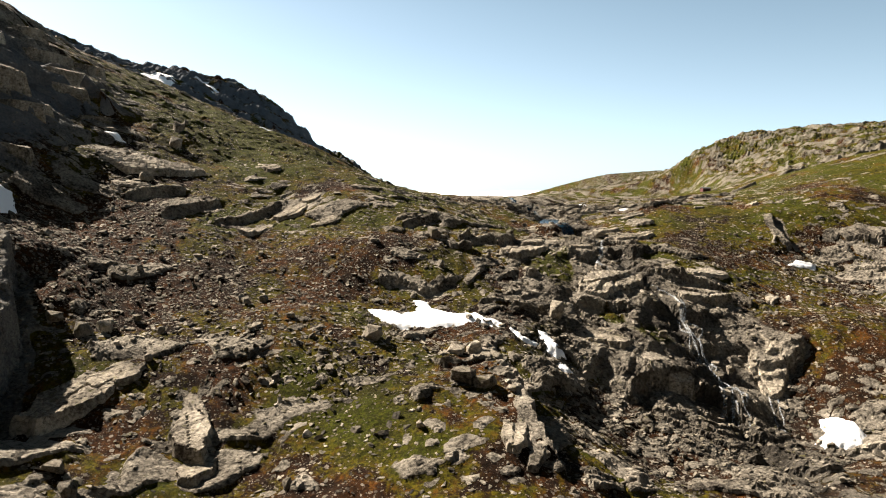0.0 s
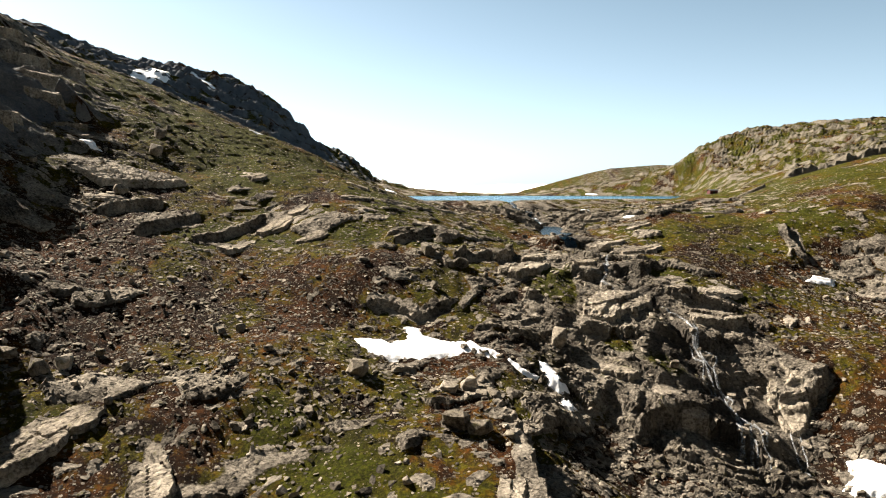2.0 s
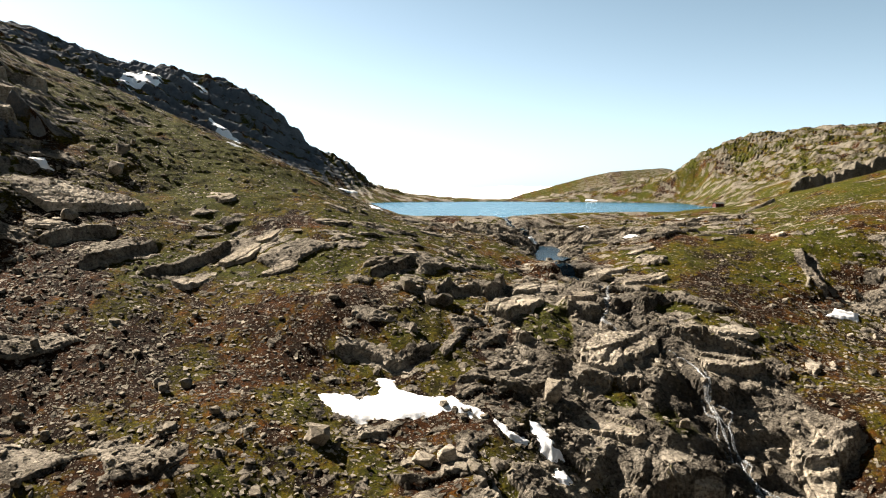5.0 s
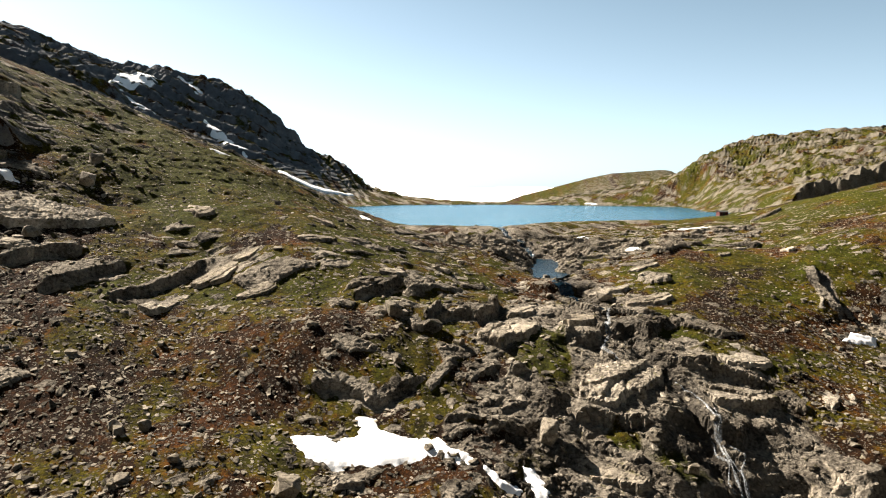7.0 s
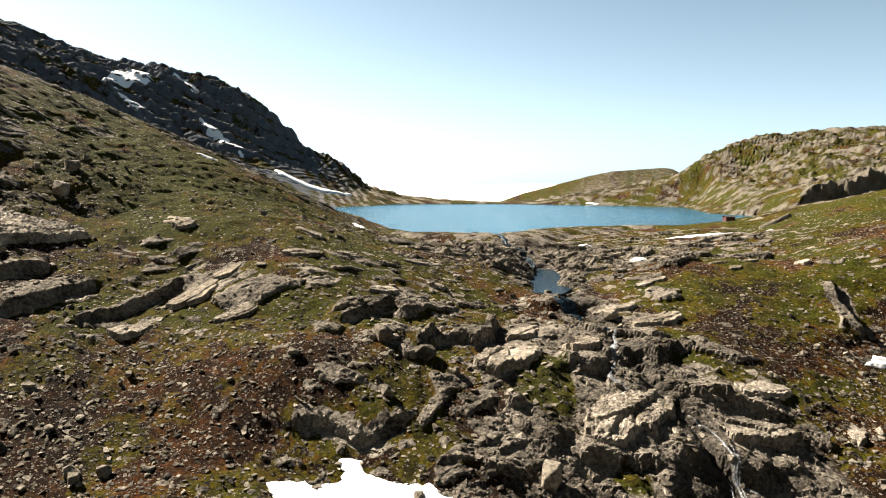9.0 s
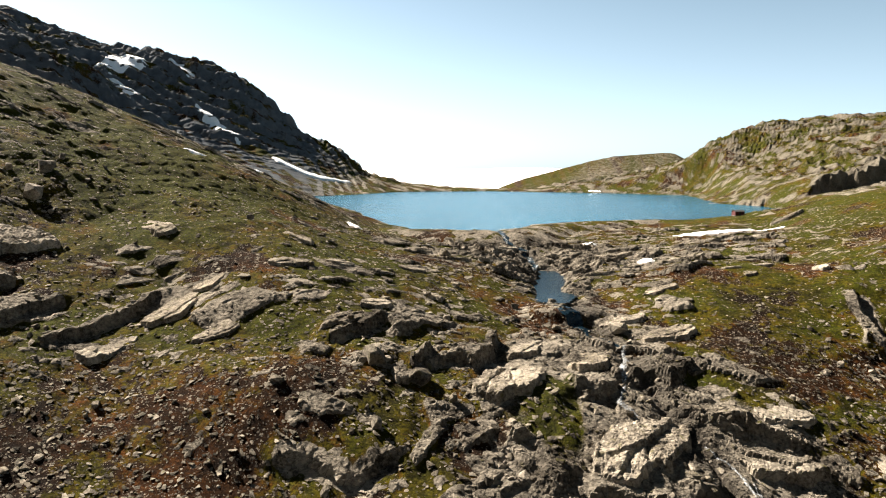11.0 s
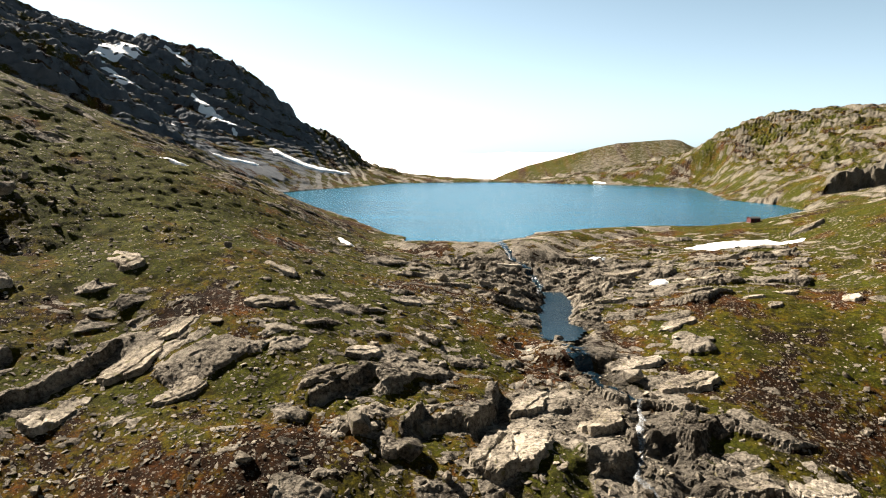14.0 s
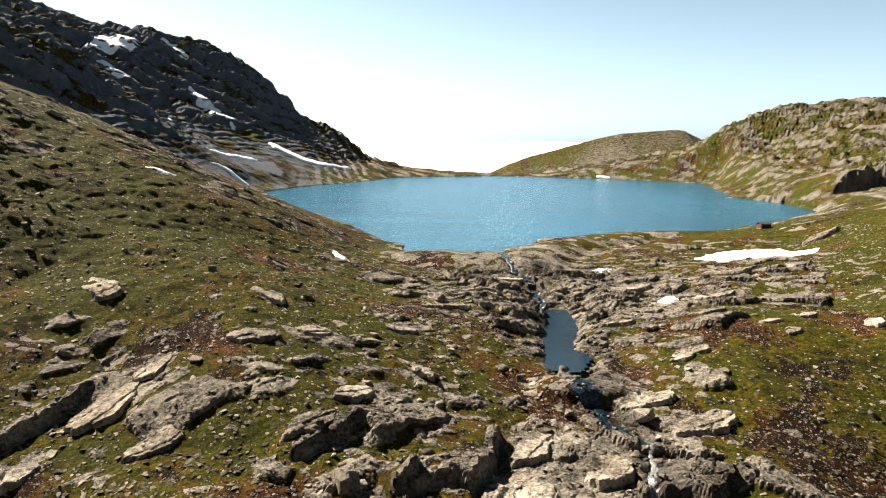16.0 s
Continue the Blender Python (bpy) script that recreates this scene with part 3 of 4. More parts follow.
def stretch(tree, source, lo, hi):
    n = tree.nodes.new("ShaderNodeMapRange")
    n.interpolation_type = "SMOOTHSTEP"
    n.inputs[1].default_value, n.inputs[2].default_value = lo, hi
    tree.links.new(source, n.inputs[0])
    return n.outputs[0]


def grain(tree, place, scale, detail=4.0, rough=0.55):
    n = node(tree, "ShaderNodeTexNoise", {"Scale": scale, "Detail": detail, "Roughness": rough})
    tree.links.new(place, n.inputs["Vector"])
    return n.outputs[0]


def spread(tree, *sources):
    """The mean of several grains, with its middle values drawn apart."""
    total = sources[0]
    for other in sources[1:]:
        total = maths(tree, "ADD", total, other)
    return maths(tree, "MULTIPLY_ADD", total, 1.9 / len(sources), -0.45)


def node_colour(tree, place, scale):
    n = node(tree, "ShaderNodeTexNoise", {"Scale": scale, "Detail": 3.0})
    tree.links.new(place, n.inputs["Vector"])
    far = node(tree, "ShaderNodeVectorMath", operation="MULTIPLY_ADD")
    tree.links.new(n.outputs["Color"], far.inputs[0])
    far.inputs[1].default_value = (3, 3, 3)
    tree.links.new(place, far.inputs[2])
    return far.outputs[0]


def rock_colours(tree, place):
    """Grey-beige gneiss: pale weathered faces, darker bands, lichen."""
    a = grain(tree, place, 0.12, 6, 0.6)
    b = grain(tree, place, 1.6, 6, 0.65)
    tone = ramp(tree, spread(tree, a, b),
                (0.26, (0.030, 0.026, 0.022)), (0.37, (0.095, 0.084, 0.070)), (0.49, (0.190, 0.171, 0.144)), (0.68, (0.345, 0.312, 0.262)))
    spots = stretch(tree, grain(tree, place, 3.1, 3, 0.6), 0.58, 0.70)
    tone = mixed(tree, maths(tree, "MULTIPLY", spots, 0.3), tone, (0.05, 0.046, 0.034))
    bent = node(tree, "ShaderNodeMapping", {"Rotation": (0.25, 0.1, 0.7), "Scale": (0.45, 1.0, 1.3)})
    shift = mixed(tree, 0.35, place, node_colour(tree, place, 0.6))
    tree.links.new(shift, bent.inputs[0])
    net = node(tree, "ShaderNodeTexVoronoi", {"Scale": 0.75}, feature="DISTANCE_TO_EDGE")
    tree.links.new(bent.outputs[0], net.inputs["Vector"])
    crack = stretch(tree, net.outputs["Distance"], 0.0, 0.035)
    tone = mixed(tree, crack, mixed(tree, 0.55, tone, (0.016, 0.013, 0.009)), tone)
    return tone, maths(tree, "ADD", b, maths(tree, "MULTIPLY", crack, 0.6))


def ground_material():
    m, t, p = material("mountain ground")
    place = node(t, "ShaderNodeNewGeometry").outputs["Position"]
    rock = node(t, "ShaderNodeAttribute", attribute_name="rock").outputs["Fac"]
    moss = node(t, "ShaderNodeAttribute", attribute_name="moss").outputs["Fac"]
    wet = node(t, "ShaderNodeAttribute", attribute_name="wet").outputs["Fac"]
    stone, stone_grain = rock_colours(t, place)
    fine = grain(t, place, 2.2, 5, 0.65)
    wide = grain(t, place, 0.05, 5, 0.6)
    mid = grain(t, place, 0.45, 5, 0.6)
    hue = maths(t, "ADD", spread(t, wide, mid), maths(t, "MULTIPLY_ADD", moss, -0.14, 0.06))
    grass = ramp(t, hue, (0.30, (0.014, 0.013, 0.002)), (0.42, (0.045, 0.042, 0.003)), (0.53, (0.092, 0.080, 0.004)), (0.62, (0.084, 0.050, 0.004)), (0.74, (0.105, 0.038, 0.006)))
    grass = mixed(t, maths(t, "MULTIPLY", stretch(t, maths(t, "MULTIPLY_ADD", wide, 0.8, moss), 0.66, 1.2), 0.88), grass, mixed(t, mid, (0.019, 0.028, 0.002), (0.070, 0.081, 0.004)))
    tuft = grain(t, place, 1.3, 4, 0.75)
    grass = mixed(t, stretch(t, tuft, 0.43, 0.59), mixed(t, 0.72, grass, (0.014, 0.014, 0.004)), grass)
    grass = mixed(t, stretch(t, fine, 0.50, 0.72), grass, mixed(t, 0.5, grass, (0.13, 0.115, 0.028)))
    soil = ramp(t, spread(t, wide, mid),
                (0.32, (0.011, 0.006, 0.003)), (0.5, (0.030, 0.014, 0.005)), (0.66, (0.068, 0.027, 0.007)))
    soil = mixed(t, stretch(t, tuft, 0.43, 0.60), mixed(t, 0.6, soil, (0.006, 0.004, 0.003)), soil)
    # stones lying in the soil and the moss, at two sizes
    def strewn_stones(scale, share, big, light=1.0):
        bent = node_colour(t, place, scale * 1.2)
        cells = node(t, "ShaderNodeTexVoronoi", {"Scale": scale}, feature="F1")
        t.links.new(mixed(t, 0.12, place, bent), cells.inputs["Vector"])
        pick = node(t, "ShaderNodeSeparateColor")
        t.links.new(cells.outputs["Color"], pick.inputs[0])
        there = maths(t, "MULTIPLY", maths(t, "LESS_THAN", cells.outputs["Distance"], maths(t, "MULTIPLY", pick.outputs[0], big)), maths(t, "GREATER_THAN", pick.outputs[1], share))
        return there, mixed(t, pick.outputs[2], (0.045, 0.037, 0.030), (0.27 * light, 0.245 * light, 0.205 * light))
    pebble, pebble_tone = strewn_stones(1.5, 0.60, 0.50, 1.25)
    grit, grit_tone = strewn_stones(3.4, 0.58, 0.52)
    few, few_tone = strewn_stones(1.25, 0.66, 0.42, 1.55)
    soil = mixed(t, grit, soil, grit_tone)
    soil = mixed(t, pebble, soil, pebble_tone)
    grass = mixed(t, maths(t, "MULTIPLY", few, 0.85), grass, few_tone)
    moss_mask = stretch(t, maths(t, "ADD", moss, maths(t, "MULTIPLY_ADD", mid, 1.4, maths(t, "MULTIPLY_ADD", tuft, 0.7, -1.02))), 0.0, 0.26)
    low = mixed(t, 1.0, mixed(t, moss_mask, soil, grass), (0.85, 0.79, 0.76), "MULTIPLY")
    broad = grain(t, place, 0.13, 4, 0.65)
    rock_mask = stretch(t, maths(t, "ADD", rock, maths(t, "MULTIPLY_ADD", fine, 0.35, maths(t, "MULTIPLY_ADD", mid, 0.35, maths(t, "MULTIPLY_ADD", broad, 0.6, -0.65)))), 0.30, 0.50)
    shade_tone = node(t, "ShaderNodeAttribute", attribute_name="dark").outputs["Fac"]
    stone = mixed(t, maths(t, "MULTIPLY", shade_tone, -0.62, clamp=True), stone, mixed(t, broad, (0.040, 0.036, 0.026), (0.135, 0.124, 0.098)))
    # painted shade and haze: bluish dark stone on mountain, crag and gully
    stone = mixed(t, maths(t, "MULTIPLY", shade_tone, 0.88, clamp=True), stone, mixed(t, broad, (0.044, 0.058, 0.080), (0.15, 0.172, 0.205)))
    stone = mixed(t, 1.0, stone, (0.88, 0.85, 0.81), "MULTIPLY")
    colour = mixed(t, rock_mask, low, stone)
    # wet rock and the painted shade of the hollows, both as near-black colour
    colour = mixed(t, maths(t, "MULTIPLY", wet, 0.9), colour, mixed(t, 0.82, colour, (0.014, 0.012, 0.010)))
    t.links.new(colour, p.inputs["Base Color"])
    t.links.new(maths(t, "MULTIPLY_ADD", wet, -0.5, 0.95), p.inputs["Roughness"])
    p.inputs["Specular IOR Level"].default_value = 0.04
    bump = node(t, "ShaderNodeBump", {"Strength": 1.0, "Distance": 0.30})
    height = maths(t, "ADD", maths(t, "MULTIPLY", stone_grain, rock_mask), maths(t, "ADD", maths(t, "MULTIPLY", pebble, 0.5), maths(t, "MULTIPLY", grain(t, place, 1.8, 6, 0.75), 1.9)))
    t.links.new(height, bump.inputs["Height"])
    t.links.new(bump.outputs[0], p.inputs["Normal"])
    return m


def water_material(name, deep, scale, strength, rough=0.06):
    m, t, p = material(name)
    place = node(t, "ShaderNodeNewGeometry").outputs["Position"]
    streak = node(t, "ShaderNodeMapping", {"Scale": (0.012, 0.035, 1.0)})
    t.links.new(place, streak.inputs[0])
    t.links.new(mixed(t, stretch(t, grain(t, streak.outputs[0], 1.0, 5, 0.6), 0.35, 0.65), tuple(c * 0.75 for c in deep), tuple(c * 1.25 for c in deep)), p.inputs["Base Color"])
    p.inputs["Roughness"].default_value = rough
    p.inputs["IOR"].default_value = 1.33
    bump = node(t, "ShaderNodeBump", {"Strength": strength, "Distance": 0.45})
    t.links.new(maths(t, "ADD", grain(t, place, scale, 3, 0.6), maths(t, "MULTIPLY", grain(t, place, scale * 0.2, 3, 0.6), 1.5)), bump.inputs["Height"])
    t.links.new(bump.outputs[0], p.inputs["Normal"])
    return m


GROUND = ground_material()
LAKE_WATER = water_material("lake water", (0.006, 0.070, 0.118), 0.7, 1.0, 0.2)


def cloud_material():
    m, t, p = material("cloud")
    p.inputs["Base Color"].default_value = (0.9, 0.9, 0.9, 1)
    p.inputs["Roughness"].default_value = 1
    return m


# ---- ground, lake, clouds ----
me = grid_mesh("ground", gx, gy, gz)
for key, values in (("rock", g_rock), ("moss", g_moss), ("wet", g_wet_shade), ("dark", g_dark)):
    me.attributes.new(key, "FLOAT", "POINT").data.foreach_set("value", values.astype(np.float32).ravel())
crisp = ((g_rock[:-1, :-1] + g_rock[1:, 1:] > 1.0) | (gy[:-1, :-1] > 480)).ravel()
me.attributes.new("sharp_face", "BOOLEAN", "FACE").data.foreach_set("value", crisp)
me.materials.append(GROUND)
ground = tagged(new("ground", me), "mountain slope of moss, brown soil and grey gneiss", "ground", kind="structure")

LX, LY = np.arange(-170, 300, 10.0), np.arange(325, 960, 10.0)
lx, ly = np.meshgrid(LX, LY)
mid = shore((lx[:-1, :-1] + lx[1:, 1:]) / 2, (ly[:-1, :-1] + ly[1:, 1:]) / 2)
me = grid_mesh("lake", lx, ly, 0 * lx, keep=mid < 14)
me.materials.append(LAKE_WATER)
lake = tagged(new("water", me), "rippled blue mountain lake", "lake", kind="structure")

CX, CY = np.linspace(-4900, 4900, 160), np.linspace(1350, 4900, 70)
cx, cy = np.meshgrid(CX, CY)
cz = -70 + 120 * smooth(2600, 4800, cy) + 22 * fractal(cx, cy, 700, 201, 5)
me = grid_mesh("cloud_sea", cx, cy, cz)
me.materials.append(cloud_material())
tagged(new("backdrop", me), "white sea of cloud below the horizon", "cloud", kind="structure")

# ---- things: shared makers ----
rng = np.random.default_rng(7)


def stone_material(name, per_object, pale=1.0, mossed=0.7, vary=1.0):
    """Weathered gneiss; each stone has a tone of its own."""
    m, t, p = material(name)
    place = node(t, "ShaderNodeNewGeometry")
    colour, rough_grain = rock_colours(t, place.outputs["Position"])
    own = node(t, "ShaderNodeObjectInfo").outputs["Random"] if per_object else place.outputs["Random Per Island"]
    tone = ramp(t, own, (0.0, tuple(c * pale * (1 - 0.55 * vary) for c in (1.0, 0.97, 0.93))), (0.5, tuple(c * pale * (1 - 0.1 * vary) for c in (1.0, 0.95, 0.88))), (1.0, tuple(c * pale * (1 + 0.85 * vary) for c in (1.0, 0.97, 0.93))))
    colour = mixed(t, 1.0, colour, tone, "MULTIPLY")
    mossy = stretch(t, grain(t, place.outputs["Position"], 0.8, 5, 0.65), 0.56, 0.68)
    colour = mixed(t, maths(t, "MULTIPLY", mossy, mossed), colour, (0.055, 0.051, 0.008))
    t.links.new(colour, p.inputs["Base Color"])
    p.inputs["Roughness"].default_value = 0.9
    p.inputs["Specular IOR Level"].default_value = 0.04
    bump = node(t, "ShaderNodeBump", {"Strength": 0.7, "Distance": 0.2})
    t.links.new(maths(t, "ADD", rough_grain, grain(t, place.outputs["Position"], 4.0, 4, 0.7)), bump.inputs["Height"])
    t.links.new(bump.outputs[0], p.inputs["Normal"])
    return m


def snow_material():
    m, t, p = material("old snow")
    place = node(t, "ShaderNodeNewGeometry").outputs["Position"]
    dirt = stretch(t, grain(t, place, 0.7, 5, 0.6), 0.5, 0.8)
    t.links.new(mixed(t, maths(t, "MULTIPLY", dirt, 0.25), (0.86, 0.87, 0.89), (0.55, 0.52, 0.48)), p.inputs["Base Color"])
    p.inputs["Roughness"].default_value = 0.75
    bump = node(t, "ShaderNodeBump", {"Strength": 0.4, "Distance": 0.15})
    t.links.new(grain(t, place, 1.5, 4, 0.6), bump.inputs["Height"])
    t.links.new(bump.outputs[0], p.inputs["Normal"])
    return m


def foam_material():
    m, t, p = material("white water")
    place = node(t, "ShaderNodeNewGeometry").outputs["Position"]
    p.inputs["Base Color"].default_value = (0.42, 0.45, 0.48, 1)
    p.inputs["Roughness"].default_value = 0.35
    t.links.new(maths(t, "MULTIPLY_ADD", stretch(t, grain(t, place, 4.5, 4, 0.7), 0.36, 0.68), 0.62, 0.0), p.inputs["Alpha"])
    return m


BOULDER_STONE = stone_material("boulder gneiss", True, 0.85, 0.7, 0.6)
SCREE_STONE = stone_material("scree gneiss", False, 0.62, 0.7, 1.15)
SNOW = snow_material()
FOAM = foam_material()
SLAB_STONE = stone_material("slab gneiss", True, 1.12, 0.75, 0.25)
STREAM_WATER = water_material("stream water", (0.005, 0.017, 0.028), 1.6, 1.0, 0.2)


def hull(count, sx, sy, sz, seed, flat=0.25, bevel=0.06):
    """An angular stone: the hull of places on a rounded box, its edges worn."""
    r = random.Random(seed)
    bm = bmesh.new()
    for _ in range(count):
        p = Vector((r.uniform(-1, 1), r.uniform(-1, 1), r.uniform(-1, 1)))
        big = max(abs(c) for c in p)
        p = p / big * r.uniform(0.86, 1.0) * (0.55 + 0.45 / max(p.length / big, 1e-6))
        bm.verts.new((p.x * sx, p.y * sy, max(p.z, -1 + flat) * sz))
    made = bmesh.ops.convex_hull(bm, input=bm.verts)
    junk = [e for e in made["geom_interior"] + made["geom_unused"] if isinstance(e, bmesh.types.BMVert)]
    bmesh.ops.delete(bm, geom=list(set(junk)), context="VERTS")
    bmesh.ops.dissolve_limit(bm, angle_limit=radians(9), verts=bm.verts, edges=bm.edges)
    if bevel:
        bmesh.ops.bevel(bm, geom=list(bm.edges), offset=bevel * min(sx, sy, sz), segments=1, affect="EDGES", clamp_overlap=True)
    bmesh.ops.triangulate(bm, faces=[f for f in bm.faces if len(f.verts) > 4])
    return bm


def meshed(name, bm, *mats):
    me = bpy.data.meshes.new(name)
    bm.to_mesh(me)
    bm.free()
    for m in mats:
        me.materials.append(m)
    return me


def part(name, bm, mat, parent, label=""):
    """One mesh object under a thing or a part."""
    ob = new(name, meshed(name, bm, mat))
    ob.parent = parent
    return tagged(ob, label) if label else ob


def slope_turn(x, y, span=2.0):
    """The turn that lays a thing on the slope."""
    gx1, gx0, gy1, gy0 = (float(ground_height(*p)) for p in ((x + span, y), (x - span, y), (x, y + span), (x, y - span)))
    n = Vector(((gx0 - gx1) / (2 * span), (gy0 - gy1) / (2 * span), 1)).normalized()
    return Vector((0, 0, 1)).rotation_difference(n).to_matrix().to_4x4()


BLOCK_MESHES = [meshed("boulder", hull(16 + k % 5, 0.5, 0.42 + 0.03 * (k % 3), 0.36 + 0.04 * (k % 4), 300 + k), BOULDER_STONE) for k in range(10)]
FLAT_MESHES = [meshed("boulder", hull(18 + k % 4, 0.5, 0.36 + 0.04 * (k % 3), 0.13 + 0.02 * (k % 3), 400 + k, bevel=0.12), BOULDER_STONE) for k in range(8)]


def stone_thing(name, meshes, k, x, y, size, turn, label, category, group="", sink=0.25, tall=1.0, lie=0.7):
    """A stone set into the ground at that place, size metres long."""
    ob = new(name, meshes[k % len(meshes)])
    z = float(ground_height(x, y))
    half = max(v.co.z for v in ob.data.vertices) * size * tall
    lean = Matrix.Identity(4).lerp(slope_turn(x, y, max(1.0, size * 0.4)), lie)
    ob.matrix_world = Matrix.Translation((x, y, z + half * (1 - 2 * sink))) @ lean @ pose(0, 0, 0, 0, 0, turn) @ Matrix.Diagonal((size, size, size * tall, 1))
    return tagged(ob, label, category, group)


# ---- the hut on the shore ----
def box(bm, x0, y0, z0, x1, y1, z1):
    made = bmesh.ops.create_cube(bm, size=1.0)
    bmesh.ops.transform(bm, verts=made["verts"], matrix=Matrix.Translation(((x0 + x1) / 2, (y0 + y1) / 2, (z0 + z1) / 2)) @ Matrix.Diagonal((x1 - x0, y1 - y0, z1 - z0, 1)))
    return made["verts"]


def painted(name, colour, rough, relief):
    m, t, p = material(name)
    place = node(t, "ShaderNodeTexCoord").outputs["Object"]
    worn = stretch(t, grain(t, place, 3.0, 5, 0.6), 0.35, 0.75)
    t.links.new(mixed(t, worn, colour, tuple(c * 0.55 for c in colour)), p.inputs["Base Color"])
    p.inputs["Roughness"].default_value = rough
    bump = node(t, "ShaderNodeBump", {"Strength": relief, "Distance": 0.02})
    t.links.new(grain(t, place, 30, 3, 0.6), bump.inputs["Height"])
    t.links.new(bump.outputs[0], p.inputs["Normal"])
    return m


def hut(x, y, turn):
    red, dark, felt, grey = painted("red paint", (0.085, 0.009, 0.009), 0.7, 0.4), painted("dark boards", (0.03, 0.018, 0.014), 0.7, 0.4), painted("roofing felt", (0.03, 0.03, 0.032), 0.85, 0.6), painted("hut stone", (0.14, 0.13, 0.11), 0.9, 0.8)
    z = float(ground_height(x, y))
    root = new("hut")
    root.matrix_world = pose(x, y, z - 0.1, 0, 0, turn) @ Matrix.Scale(0.88, 4)
    tagged(root, "small dark red wooden hut with a black roof beside the lake", "hut")
    bm = bmesh.new()
    box(bm, -2.7, -1.7, -0.8, 2.7, 1.7, 0.25)
    part("foundation", bm, grey, root)
    bm = bmesh.new()
    box(bm, -2.6, -1.6, 0.25, 2.6, 1.6, 2.3)
    for sx in (-2.6, 2.6):
        v = [bm.verts.new(c) for c in ((sx, -1.6, 2.3), (sx, 1.6, 2.3), (sx, 0, 2.95))]
        bm.faces.new(v)
    body = part("wall", bm, red, root)
    n = 20
    plank = bmesh.new()
    box(plank, -0.02, -1.635, 0.25, 0.02, -1.6, 2.3)
    batten = meshed("batten", plank, red)
    for k in range(n):
        px = -2.5 + k * 5.0 / (n - 1)
        if -0.6 < px < 0.6:
            continue
        ob = new("batten", batten)
        ob.parent, ob.location = body, (px, 0, 0)
    for sy in (-1, 1):
        bm = bmesh.new()
        verts = box(bm, -2.95, 0, 0, 2.95, 2.05, 0.1)
        bmesh.ops.transform(bm, verts=bm.verts, matrix=Matrix.Translation((0, 0, 2.97)) @ pose(0, 0, 0, -22, 0, 0) @ Matrix.Identity(4))
        if sy < 0:
            bmesh.ops.transform(bm, verts=bm.verts, matrix=Matrix.Diagonal((1, -1, 1, 1)))
            bmesh.ops.reverse_faces(bm, faces=bm.faces)
        part("roof", bm, felt, root)
    bm = bmesh.new()
    box(bm, -0.5, -1.66, 0.27, 0.5, -1.603, 2.1)
    part("door", bm, dark, root, "dark wooden door")


hut(141, 380, 12)


# ---- snow ----
def inside_distance(outline, x, y):
    best, inside = np.full(x.shape, 1e9), np.zeros(x.shape, bool)
    for (ax, ay), (bx, by) in zip(outline, outline[1:] + outline[:1]):
        ex, ey = bx - ax, by - ay
        t = np.clip(((x - ax) * ex + (y - ay) * ey) / (ex * ex + ey * ey + 1e-9), 0, 1)
        best = np.minimum(best, np.hypot(x - ax - t * ex, y - ay - t * ey))
        inside ^= ((ay > y) != (by > y)) & (x < ax + (y - ay) / (ey if abs(ey) > 1e-9 else 1e-9) * ex)
    return np.where(inside, best, -best)


def snow_patch(outline, label, step=0.3, deep=0.7, edge=0.5, spread=1.2):
    """A field of old snow that lies in a hollow of the ground, thin at its rim."""
    ring = outline
    xs, ys = np.arange(min(p[0] for p in ring) - 2 * step, max(p[0] for p in ring) + 2 * step, step), np.arange(min(p[1] for p in ring) - 2 * step, max(p[1] for p in ring) + 2 * step, step)
    x, y = np.meshgrid(xs, ys)
    d = inside_distance(ring, x, y) + 1.2 * step * fractal(x, y, 7 * step, 501, 3)
    under = sum(ground_height(x + spread * a, y + spread * b) for a, b in ((0, 0), (1, 0), (-1, 0), (0, 1), (0, -1))) / 5
    z = under + np.clip(d * edge, -0.5 - deep, deep)
    keep = (d[:-1, :-1] > -2 * step) | (d[1:, 1:] > -2 * step) | (d[:-1, 1:] > -2 * step) | (d[1:, :-1] > -2 * step)
    me = grid_mesh("snow_patch", x, y, z, keep)
    me.materials.append(SNOW)
    me.polygons.foreach_set("use_smooth", [True] * len(me.polygons))
    return tagged(new("snow_patch", me), label, "snow", "snow patches")


snow_patch([(-16.2, 150.9), (-13.7, 152), (-10.6, 152.3), (-9, 151.7), (-5.8, 153.2), (-6.5, 156.8), (-5.3, 157.7), (-3.7, 157.2), (-2.5, 154.6), (0.1, 154.1), (4.3, 153.1), (7, 152.8), (9.3, 150.6),
            (11.5, 149.1), (10.1, 147.4), (7.5, 148.4), (4, 148), (0.6, 146.8), (-2.8, 146.2), (-6.2, 146), (-9, 145), (-12.6, 145.8), (-14.7, 147.9)], "large ragged white snow patch on brown scree", 0.3, 0.4, 0.4)
snow_patch([(20.2, 149), (22.1, 149.8), (23.7, 146), (25.1, 143.3), (23.2, 142.3), (21.2, 144)], "narrow white snow patch in a rocky gully", 0.25, 0.6, 0.7)
snow_patch([(23.2, 141), (25.2, 142), (26.2, 139.8), (24.8, 137.3), (23, 138.2)], "small white snow patch in a rocky gully", 0.25, 0.6, 0.7)
snow_patch([(8.7, 150.4), (11.4, 149.8), (13.2, 147.8), (12.2, 147.2), (10, 148.6)], "thin tongue of white snow between rocks", 0.2, 0.5, 0.7)
snow_patch([(14, 147.6), (16.6, 145.4), (19.6, 144.8), (19.3, 143.6), (16.3, 143.9), (14, 146.4)], "thin tongue of white snow between rocks", 0.2, 0.4, 0.6)
